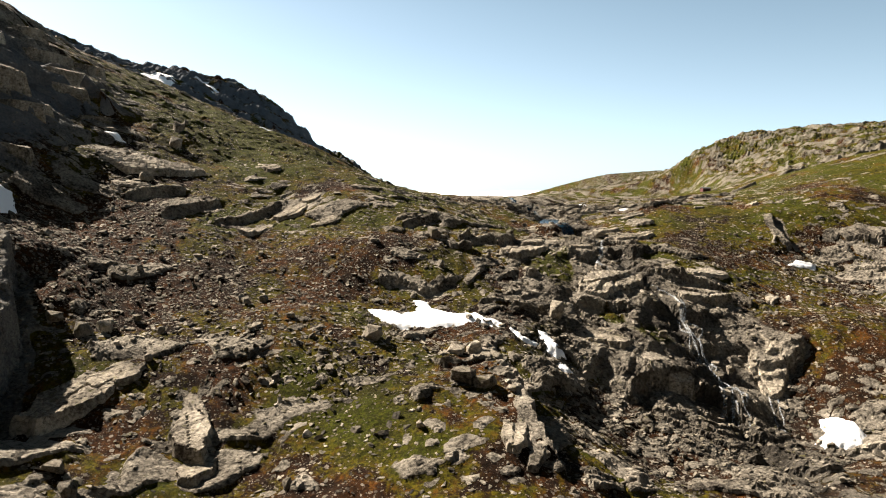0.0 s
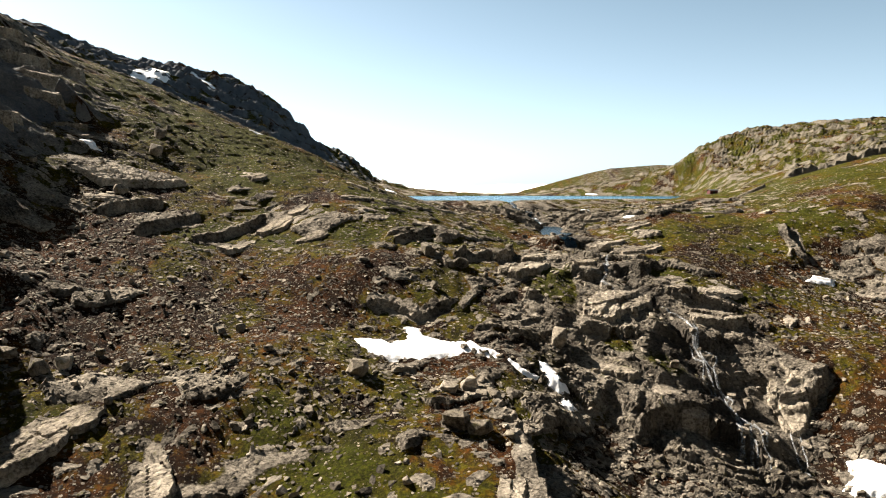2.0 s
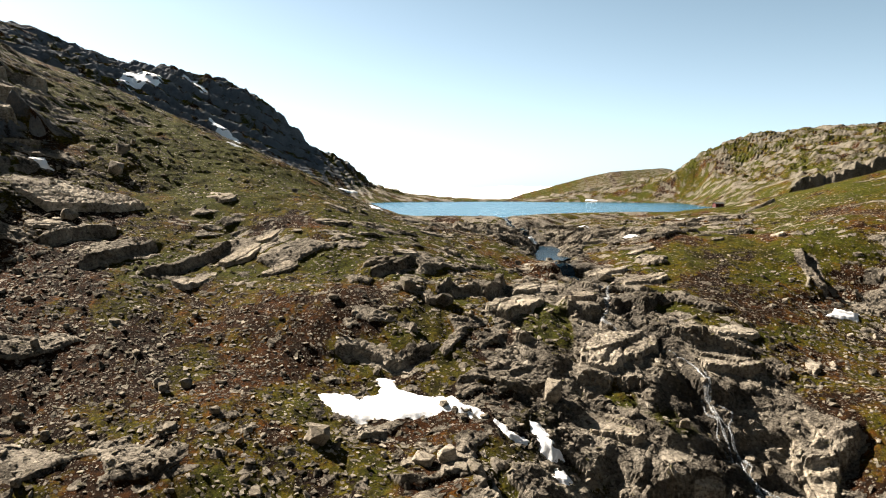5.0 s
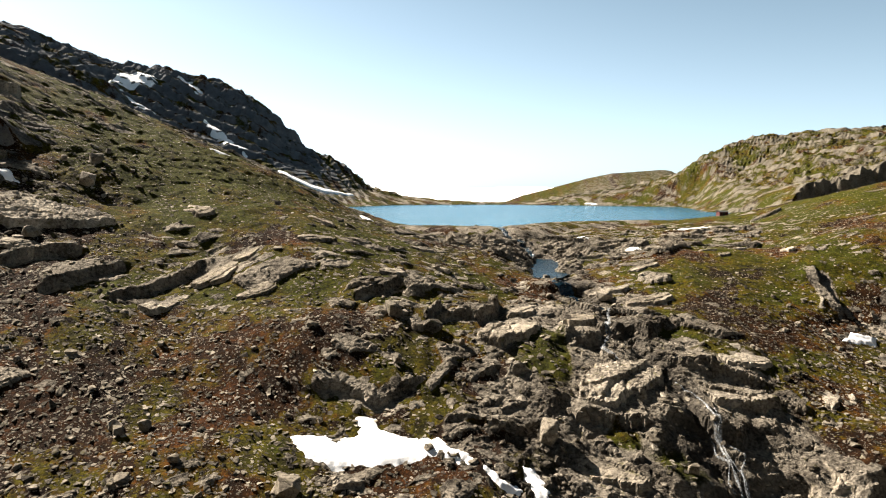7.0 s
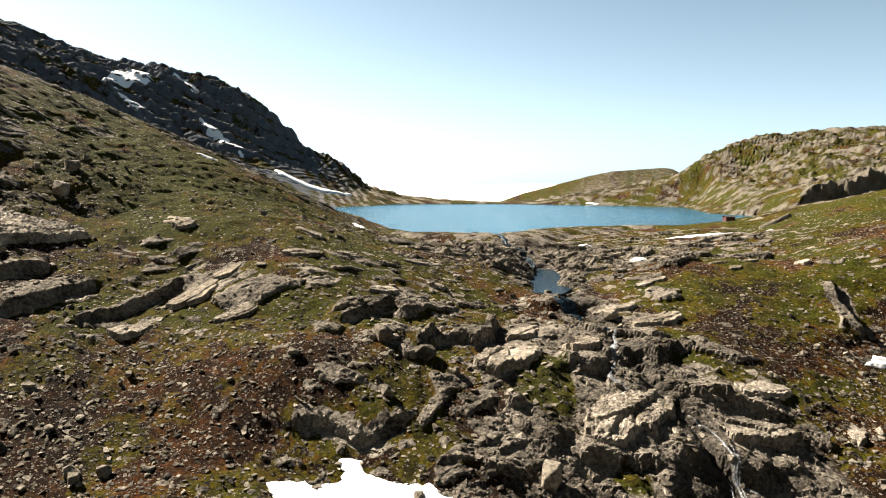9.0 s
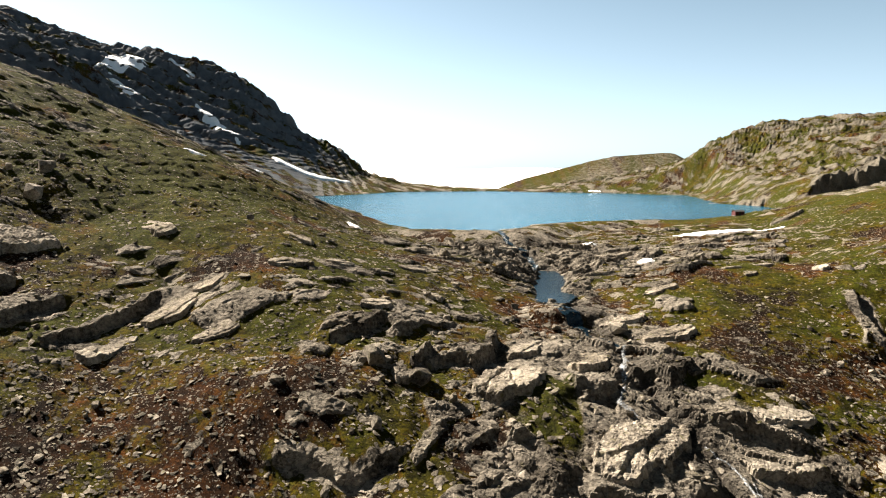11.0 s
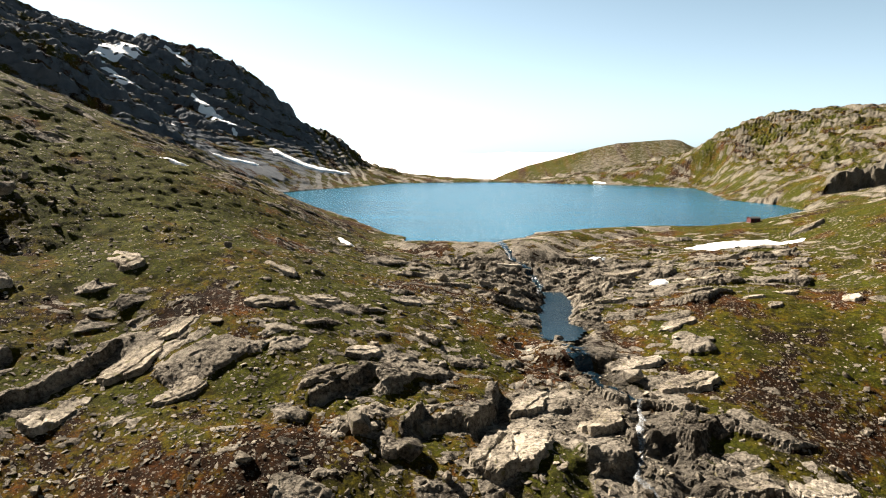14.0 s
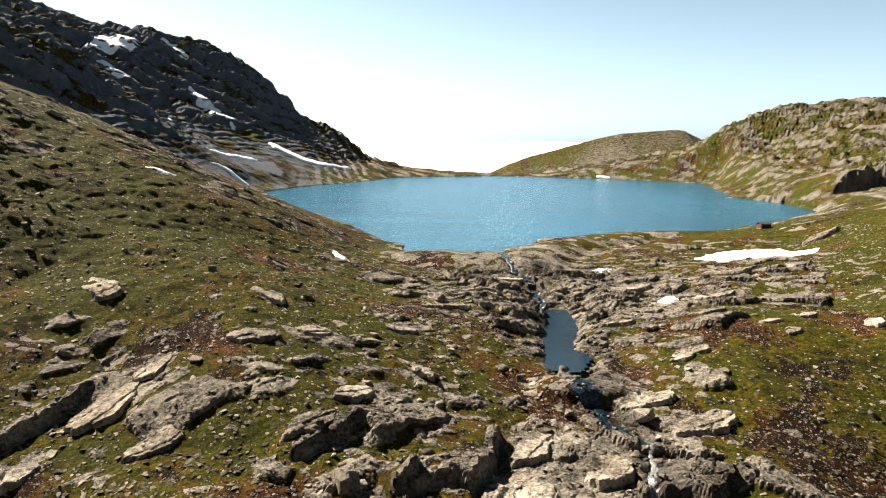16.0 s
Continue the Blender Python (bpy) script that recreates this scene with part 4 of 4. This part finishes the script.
snow_patch([(74.5, 137.1), (77.8, 136.8), (79.8, 134), (79.7, 130), (77, 127), (73, 126.3), (70.6, 127.8), (69.7, 129.4), (71.2, 131.5), (73.6, 133.3)], "rounded white snow patch below the waterfall", 0.25, 0.8, 0.8)
snow_patch([(98, 200), (102.5, 204.2), (108.5, 204), (106.5, 201), (102, 200.2)], "small white snow patch under a rock step", 0.25, 0.5, 0.6)
snow_patch([(97, 334), (104, 341), (111, 345), (122, 346), (131, 344), (134, 338), (140, 333), (131, 325), (122, 323.5), (113, 324), (106, 321), (100, 320)], "broad white snow patch in a hollow by the lake", 0.6, 0.9, 0.35)
snow_patch([(58.6, 319.5), (61.6, 322.5), (65.2, 320), (63.6, 315.6), (59.8, 315.4)], "small white snow patch on flat rock", 0.3, 0.5, 0.5)
snow_patch([(69.6, 281.5), (73, 285.6), (75.4, 283.2), (73.6, 279.4), (70.6, 277.8)], "small white snow patch on flat rock", 0.3, 0.4, 0.5)
snow_patch([(-103, 160.5), (-99.5, 163), (-95.4, 158), (-97.5, 154.8), (-102, 156)], "white snow patch at the foot of a dark cliff", 0.3, 0.6, 0.6)
snow_patch([(-102.5, 215), (-99.5, 217.4), (-96.6, 216), (-98.4, 213.6)], "small white snow patch at the foot of a dark cliff", 0.3, 0.5, 0.6)
snow_patch([(-23, 299), (-20.5, 297), (-16.8, 291), (-18.2, 289.6), (-22, 294)], "narrow white snow patch above the lake", 0.3, 0.5, 0.5)
snow_patch([(-81, 306.4), (-76, 307.5), (-71.6, 306.8), (-73, 304.4), (-78, 304.2)], "narrow white snow patch in the grass", 0.3, 0.5, 0.5)
for ring, what in (
        ([(-375, 852), (-372, 892), (-352, 912), (-338, 905), (-336, 886), (-352, 866)], "wide snowfield near the mountain top"),
        ([(-357, 850), (-338, 842), (-316, 843), (-318, 834), (-336, 830), (-352, 838)], "snow streak in a mountain gully"),
        ([(-326, 940), (-312, 935), (-292, 926), (-294, 918), (-312, 925), (-324, 932)], "snow streak below the mountain top"),
        ([(-272, 872), (-256, 864), (-236, 850), (-212, 840), (-212, 831), (-234, 834), (-254, 846), (-268, 860)], "long snow streak on the mountainside"),
        ([(-178, 828), (-160, 824), (-140, 834), (-118, 848), (-97, 866), (-96, 858), (-118, 836), (-146, 812), (-168, 812)], "long snow streak above the lake"),
        ([(-192, 668), (-190, 692), (-184, 716), (-172, 742), (-166, 748), (-166, 738), (-178, 712), (-184, 690)], "narrow snow streak under the shoulder"),
        ([(-172, 632), (-163, 650), (-150, 656), (-147, 648), (-158, 640)], "narrow snow streak under the shoulder"),
        ([(-256, 754), (-250, 758), (-243, 754), (-246, 748), (-252, 748)], "small snow patch on the mountainside")):
    snow_patch(ring, "white " + what, 1.2, 1.3, 0.6, 3.5)
snow_patch([(175, 883), (181, 879), (187, 873.5), (189, 875.5), (183, 881), (177, 885.5)], "white snow bank on the far lake shore", 0.7, 0.8, 0.5, 0.7)


# ---- running water ----
def ribbon(bm, path, lift, wobble, seed):
    """A strip of water laid over the ground along (x, y, width)."""
    pts = []
    for (x0, y0, w0), (x1, y1, w1) in zip(path, path[1:]):
        n = max(2, int(math.hypot(x1 - x0, y1 - y0) / 0.4))
        pts += [(x0 + (x1 - x0) * k / n, y0 + (y1 - y0) * k / n, w0 + (w1 - w0) * k / n) for k in range(n)]
    pts.append(path[-1])
    a = np.array(pts)
    s = np.arange(len(a)) * 0.4
    a[:, 0] += wobble * ripple(s, s * 0 + seed, 3.0, seed)
    a[:, 2] *= 1 + 0.5 * ripple(s, s * 0 + seed, 1.7, seed + 5)
    rows = []
    for k, (x, y, w) in enumerate(a):
        q, p = a[min(k + 1, len(a) - 1)], a[max(k - 1, 0)]
        dx, dy = q[0] - p[0], q[1] - p[1]
        d = math.hypot(dx, dy) or 1
        nx, ny = -dy / d, dx / d
        row = []
        mid = float(ground_height(x, y))
        for j in range(5):
            o = (j / 4 - 0.5) * w
            z = max(float(ground_height(x + nx * o, y + ny * o)), mid - 0.4) if lift < 1 else mid
            row.append(bm.verts.new((x + nx * o, y + ny * o, z + lift * (1 - (abs(j - 2) / 2) ** 2 * 0.7))))
        rows.append(row)
    for r0, r1 in zip(rows, rows[1:]):
        for j in range(4):
            bm.faces.new((r0[j], r0[j + 1], r1[j + 1], r1[j]))
    return bm


def waterfall(name, label, strands, category="waterfall"):
    root = new(name)
    x, y, _ = strands[0][0]
    root.location = (x, y, float(ground_height(x, y)))
    tagged(root, label, category)
    for k, path in enumerate(strands):
        bm = ribbon(bmesh.new(), path, 0.3, 0.5 + 0.25 * k, 31 + 7 * k)
        bmesh.ops.translate(bm, verts=bm.verts, vec=-Vector(root.location))
        part("strand", bm, FOAM, root)


FALL = [(52, 174, 0.3), (54.8, 169.5, 0.35), (55.3, 166, 0.45), (54.8, 161, 0.5), (55.6, 155.5, 0.5), (56.2, 151.5, 0.55), (56.2, 147.8, 0.6), (58, 145.8, 0.6), (58.6, 139, 0.5), (58.4, 135.6, 0.5)]
waterfall("waterfall", "thin white waterfall over dark wet rock steps", [
    FALL, [(p[0] + 0.9, p[1] - 0.2, p[2] * 0.55) for p in FALL[2:]], [(p[0] - 0.9, p[1], p[2] * 0.6) for p in FALL[3:7]], [(p[0] + 1.8, p[1] - 0.4, p[2] * 0.5) for p in FALL[5:]], [(p[0] - 0.5, p[1] - 0.2, p[2] * 0.5) for p in FALL[6:]],
    [(57.4, 148, 0.5), (60, 144, 0.5), (61.5, 138.5, 0.5)], [(57.8, 146, 0.5), (56.6, 141, 0.6), (56, 136, 0.6)], [(55.2, 163, 0.4), (57.2, 157, 0.45), (58.4, 150, 0.4), (59.4, 145, 0.35)]])
waterfall("waterfall", "faint thin trickle of water over dark rock", [[(68.3, 145, 0.35), (66.8, 139, 0.4), (66.4, 134, 0.4)], [(69, 143, 0.25), (68, 137, 0.3)]])
waterfall("cascade", "white stream tumbling between boulders", [
    [(46.4, 204, 0.7), (45, 198.6, 0.9), (43.4, 193, 1.0), (41.6, 186.3, 0.9), (40, 181.6, 1.0), (42, 178, 0.8)], [(45.6, 199, 0.4), (42.6, 191, 0.5), (41.2, 184, 0.4)]], "cascade")
waterfall("cascade", "small white cascade where the lake spills over", [[(31, 322, 0.8), (32.5, 314, 0.8), (34.5, 306, 0.6)], [(36, 282, 0.6), (37.5, 274, 0.7)]], "cascade")


POOL = [(41.4, 286), (43.2, 285), (43.6, 270), (42.4, 255), (41.4, 240), (37.4, 231.5), (33.2, 233.5), (31.8, 245), (34.2, 257), (39.8, 268)]
me = grid_mesh("pool", *np.meshgrid(np.arange(24, 50, 1.0), np.arange(220, 286, 1.0)), np.full((66, 26), POOL_LEVEL), inside_distance(POOL, *np.meshgrid(np.arange(24.5, 49, 1.0), np.arange(220.5, 285, 1.0))) > -2.0)
me.materials.append(STREAM_WATER)
tagged(new("pool", me), "dark blue pool of the stream among rocks", "pool", kind="structure")

me = bmesh.new()
ribbon(me, [(30, 337, 3.0), (31, 325, 2.0), (34, 308, 1.6), (37.5, 292, 1.6), (40, 282, 1.8), (41, 276, 2.0)], 0.1, 1.2, 77)
ribbon(me, [(37.5, 226, 4.0), (38, 221, 3.6), (40.5, 214, 2.2), (43, 208, 1.6), (46, 203.5, 1.2)], 0.1, 1.2, 79)
tagged(new("stream", meshed("stream", me, STREAM_WATER)), "shallow dark stream between flat rocks", "stream", kind="structure")


# ---- boulders and slabs that stand out ----
def rock_slab(x, y, size, turn, tall, what, seed, flat=0.0):
    """A slab of bedrock that comes out of the slope: flush uphill, a steep cracked edge downhill."""
    r = random.Random(seed)
    n = r.randint(7, 9)
    c, s = math.cos(radians(turn)), math.sin(radians(turn))
    ring = []
    for k in range(n):
        a = 2 * math.pi * (k + r.uniform(-0.3, 0.3)) / n
        u, v = 0.5 * size * math.cos(a) * r.uniform(0.8, 1.05), 0.26 * size * math.sin(a) * r.uniform(0.6, 1.15)
        ring.append((x + u * c - v * s, y + u * s + v * c))
    step = 0.22 if size < 9 else 0.3
    xs, ys = np.arange(min(p[0] for p in ring) - 3 * step, max(p[0] for p in ring) + 3 * step, step), np.arange(min(p[1] for p in ring) - 3 * step, max(p[1] for p in ring) + 3 * step, step)
    gx_, gy_ = np.meshgrid(xs, ys)
    d = inside_distance(ring, gx_, gy_) + 0.045 * size * fractal(gx_, gy_, 0.3 * size, seed, 4, 0.6)
    reach = 0.14 * size
    under = sum(ground_height(gx_ + reach * a, gy_ + reach * b) for a, b in ((0, 0), (1, 0), (-1, 0), (0, 1), (0, -1), (1, 1), (-1, -1), (1, -1), (-1, 1))) / 9
    (r1, r2, r3), ox, oy, crack = cells(gx_ + 0.3 * ripple(gx_, gy_, 2, seed), gy_ + 0.3 * ripple(gx_, gy_, 2, seed + 1), 0.24 * size, 3.2, radians(turn + 8), seed)
    top = 0.05 * size * tall + 0.20 * tall * (y - gy_) + 0.09 * (gx_ - x) + 0.05 * size * tall * (r1 - 0.5) - 0.018 * size * (1 - smooth(0, 0.02 * size, crack)) + 0.008 * size * fractal(gx_, gy_, 1.2, seed + 3, 4, 0.6)
    if flat:
        level = float(ground_height(np.array([x]), np.array([y]))[0]) + 0.25 * (gy_ - y)
        top = np.maximum(top + flat * (level - under), -1.5)
    z = under + np.minimum(top if flat else np.maximum(top, 0.05), np.clip(d, -1, 9) * (4.0 + 4.0 * flat))
    keep = (d[:-1, :-1] > -1.5 * step) | (d[1:, 1:] > -1.5 * step)
    me = grid_mesh("rock_slab", gx_, gy_, z, keep)
    me.materials.append(SLAB_STONE)
    me.attributes.new("sharp_face", "BOOLEAN", "FACE").data.foreach_set("value", [True] * len(me.polygons))
    return tagged(new("rock_slab", me), what, "rock slab", "rock slabs")



for k, (x, y, size, turn, tall, what) in enumerate((
        (-72.6, 130.3, 3.6, 20, 1.0, "pale block of grey gneiss among scree"),
        (-66.9, 129.3, 3.8, -15, 1.1, "pale squared block of grey gneiss among scree"),
        (-64.0, 132.2, 3.6, 40, 0.9, "grey gneiss boulder leaning on another"),
        (-86.0, 228.1, 5.0, 10, 0.9, "pale rounded boulder on the grass slope"),
        (-82.0, 195.5, 4.2, 60, 1.0, "dark squared boulder below a big slab"),
        (-55.1, 96.8, 3.4, 35, 0.9, "grey boulder in brown scree"),
        (-51.1, 93.6, 3.6, -30, 1.0, "grey boulder in brown scree"),
        (6.2, 136.2, 3.4, 15, 1.0, "pale squared boulder beside a mossy ledge"),
        (2.6, 135.0, 3.8, -35, 0.9, "pale gneiss block beside a mossy ledge"),
        (3.6, 123.0, 6.0, 70, 0.8, "large cracked pale gneiss block"),
        (7.4, 120.5, 4.6, 20, 0.9, "mossy pale boulder on a knoll"),
        (10.4, 133.5, 4.4, -20, 1.0, "dark boulder in a rocky gully"),
        (12.5, 131.0, 3.6, 50, 1.0, "dark boulder in a rocky gully"),
        (-13.8, 137.0, 4.4, 10, 0.8, "pale flat-topped boulder on brown scree"),
        (-42.2, 147.5, 2.6, 30, 1.0, "small grey boulder on brown scree"),
        (-41.4, 145.8, 2.4, -30, 1.0, "small grey boulder on brown scree"),
        (-30.5, 139.9, 2.0, 0, 0.9, "pale boulder on brown scree"),
        (25.2, 155.8, 4.0, 80, 1.4, "tall grey pillar of rock with moss at its foot"),
        (5.5, 7.0 + 174, 4.6, 60, 1.1, "upright cracked grey block"),
        (-1.9, 184.0, 5.0, 25, 0.9, "pale cracked gneiss block beside moss"),
        (47.1, 212.3, 4.4, 10, 0.9, "dark wet boulder in the stream"),
        (9.9, 262.5, 3.6, -10, 0.9, "dark boulder on the moss"),
        (-89.0, 240.0, 4.4, 30, 1.0, "dark-sided boulder on the grass slope"),
        (5.6, 149.8, 1.9, 20, 0.9, "dark stone melting out of the snow"),
        (8.8, 148.9, 1.3, 60, 0.8, "dark stone melting out of the snow"),
        (-9.4, 150.9, 1.2, 10, 0.8, "dark stone at the rim of the snow"),
        (71.0, 129.6, 2.0, 35, 0.8, "dark stone at the rim of a snow patch"),
        (71.9, 127.6, 1.7, -20, 0.8, "dark stone at the rim of a snow patch"),
        (212, 600, 7.0, 20, 0.6, "pale rock standing out of the lake"),
        (205, 603, 5.0, 70, 0.5, "pale rock standing out of the lake"))):
    stone_thing("boulder", BLOCK_MESHES, k, x, y, size, turn, what, "boulder", "standing boulders", 0.22, tall, 0.5)

for k, (x, y, size, turn, tall, what) in enumerate(OPEN_SLABS):
    rock_slab(x, y, size, turn, tall, what, 900 + 13 * k)
for k, (x, y, size, turn) in enumerate(((-142, 254, 22, 25), (-131, 227, 19, 15), (-117, 199, 15, 30), (-119.5, 226, 16, 20), (-108, 222, 12, 35), (-136, 272, 17, 20), (-108.5, 178, 12, 25), (-152, 236, 18, 10), (-126, 204, 16, 20), (-128, 242, 15, 30), (-154, 262, 18, 15))):
    rock_slab(x, y, size, turn, 1.2, "pale-topped ledge of a dark blocky crag", 2900 + 13 * k, 0.6)
for k, (x, y, size, turn, tall, what) in enumerate(FALL_SLABS):
    rock_slab(x, y, size, turn, tall, what, 1900 + 13 * k)


# ---- loose stones ----
def stony(x, y):
    """How thickly stones lie."""
    d = 0.22 + 0.12 * fractal(x, y, 20, 301, 3)
    d = d + 0.75 * spot(x, y, -45, 150, 42, 26) + 1.1 * spot(x, y, -86, 160, 16, 50, 8) + 0.9 * spot(x, y, 48, 128, 34, 16) + 0.7 * spot(x, y, 100, 185, 24, 28)
    d = d + 0.5 * spot(x, y, -10, 135, 24, 12) + 0.4 * spot(x, y, -20, 185, 40, 20) + 0.15 * spot(x, y, -95, 240, 18, 30) - 0.14 * spot(x, y, -85, 275, 60, 60) + 0.5 * spot(x, y, 26, 140, 10, 18) + 0.3 * spot(x, y, 20, 260, 40, 60)
    d = d - 0.2 * spot(x, y, 92, 240, 24, 24)
    return np.clip(d, 0.02, 1.3)


def strewn(count, x0, x1, y0, y1):
    """Places for that many stones, thick where the land is stony."""
    px, py = rng.uniform(x0, x1, count * 6), rng.uniform(y0, y1, count * 6)
    keep = (rng.uniform(0, 1.3, count * 6) < stony(px, py)) & (shore(px, py) > 2)
    return px[keep][:count], py[keep][:count]


bx, by = strewn(290, -110, 125, 96, 250)
for k, (x, y) in enumerate(zip(bx, by)):
    size = float(0.9 + 1.3 * rng.random() ** 2.6)
    flat = rng.random() < 0.45
    stone_thing("boulder", FLAT_MESHES if flat else BLOCK_MESHES, int(rng.integers(0, 40)), float(x), float(y), size * (1.3 if flat else 1.0), float(rng.uniform(0, 360)),
                "flat grey gneiss stone lying on the slope" if flat else "angular grey gneiss boulder lying on the slope", "boulder", "loose boulders", 0.2, float(rng.uniform(0.8, 1.3)), 0.6)

PEBBLES = []
for k in range(14):
    bm = hull(9, 0.5, 0.38, 0.15 if k % 3 == 0 else 0.07, 700 + k, bevel=0)
    bmesh.ops.triangulate(bm, faces=bm.faces)
    bm.verts.index_update()
    PEBBLES.append((np.array([v.co[:] for v in bm.verts]), np.array([[v.index for v in f.verts] for f in bm.faces])))
    bm.free()


BLOCKS = []
for k in range(12):
    bm = hull(12, 0.5, 0.40, 0.30 if k % 2 else 0.22, 760 + k, bevel=0)
    bmesh.ops.triangulate(bm, faces=bm.faces)
    bm.verts.index_update()
    BLOCKS.append((np.array([v.co[:] for v in bm.verts]), np.array([[v.index for v in f.verts] for f in bm.faces])))
    bm.free()


def stones(name, label, px, py, sizes, shapes=PEBBLES, tip=0.14):
    """Many loose stones in one mesh."""
    verts, faces, start = [], [], 0
    pz = ground_height(px, py)
    dip_x = np.clip((ground_height(px + 0.6, py) - ground_height(px - 0.6, py)) / 1.2, -1, 1) * 0.85
    dip_y = np.clip((ground_height(px, py + 0.6) - ground_height(px, py - 0.6)) / 1.2, -1, 1) * 0.6
    kinds, turns, tips = rng.integers(0, len(shapes), len(px)), rng.uniform(0, 2 * np.pi, len(px)), rng.normal(0, tip, (len(px), 2))
    for k, (v, f) in enumerate(shapes):
        w = np.nonzero(kinds == k)[0]
        c, s = np.cos(turns[w])[:, None], np.sin(turns[w])[:, None]
        x, y, z = v[None, :, 0] * sizes[w, None], v[None, :, 1] * sizes[w, None], v[None, :, 2] * sizes[w, None]
        X, Y = x * c - y * s, x * s + y * c
        Z = z + X * (dip_x[w, None] + tips[w, 0:1]) + Y * (dip_y[w, None] + tips[w, 1:2]) + 0.05 * sizes[w, None]
        verts.append(np.stack([X + px[w, None], Y + py[w, None], Z + pz[w, None]], -1).reshape(-1, 3))
        faces.append((f[None] + (np.arange(len(w)) * len(v))[:, None, None] + start).reshape(-1, 3))
        start += len(w) * len(v)
    verts, faces = np.concatenate(verts), np.concatenate(faces)
    me = bpy.data.meshes.new(name)
    me.vertices.add(len(verts))
    me.vertices.foreach_set("co", verts.astype(np.float32).ravel())
    me.loops.add(faces.size)
    me.loops.foreach_set("vertex_index", faces.astype(np.int32).ravel())
    me.polygons.add(len(faces))
    me.polygons.foreach_set("loop_start", np.arange(0, faces.size, 3, dtype=np.int32))
    me.update(calc_edges=True)
    me.attributes.new("sharp_face", "BOOLEAN", "FACE").data.foreach_set("value", [True] * len(faces))
    me.materials.append(SCREE_STONE)
    return tagged(new(name, me), label, "stones", kind="stuff")


def tumbled(count, places):
    """Places for blocks, thick about the given ones."""
    pick = rng.integers(0, len(places), count)
    c = np.array(places)[pick]
    return c[:, 0] + rng.normal(0, 1, count) * c[:, 2], c[:, 1] + rng.normal(0, 1, count) * c[:, 3]


sx, sy = tumbled(1700, [(50, 158, 16, 14), (24, 152, 7, 16), (55, 128, 20, 9), (-78, 150, 9, 24), (100, 196, 12, 14), (12, 176, 12, 14), (-30, 128, 22, 12), (70, 176, 10, 8), (44, 200, 8, 14), (-88, 222, 10, 20), (45, 285, 18, 22)])
stones("block_field", "tumbled angular gneiss blocks among the outcrops", sx, sy, 0.7 + 1.5 * rng.random(len(sx)) ** 2.5, BLOCKS, 0.3)
sx, sy = strewn(42000, -120, 130, 92, 250)
stones("scree", "loose angular grey stones strewn over the slope", sx, sy, 0.30 + 1.25 * rng.random(len(sx)) ** 4.0)
sx, sy = strewn(14000, -130, 160, 240, 350)
stones("scree", "loose pale stones strewn over moss by the lake", sx, sy, 0.4 + 1.0 * rng.random(len(sx)) ** 3.0)
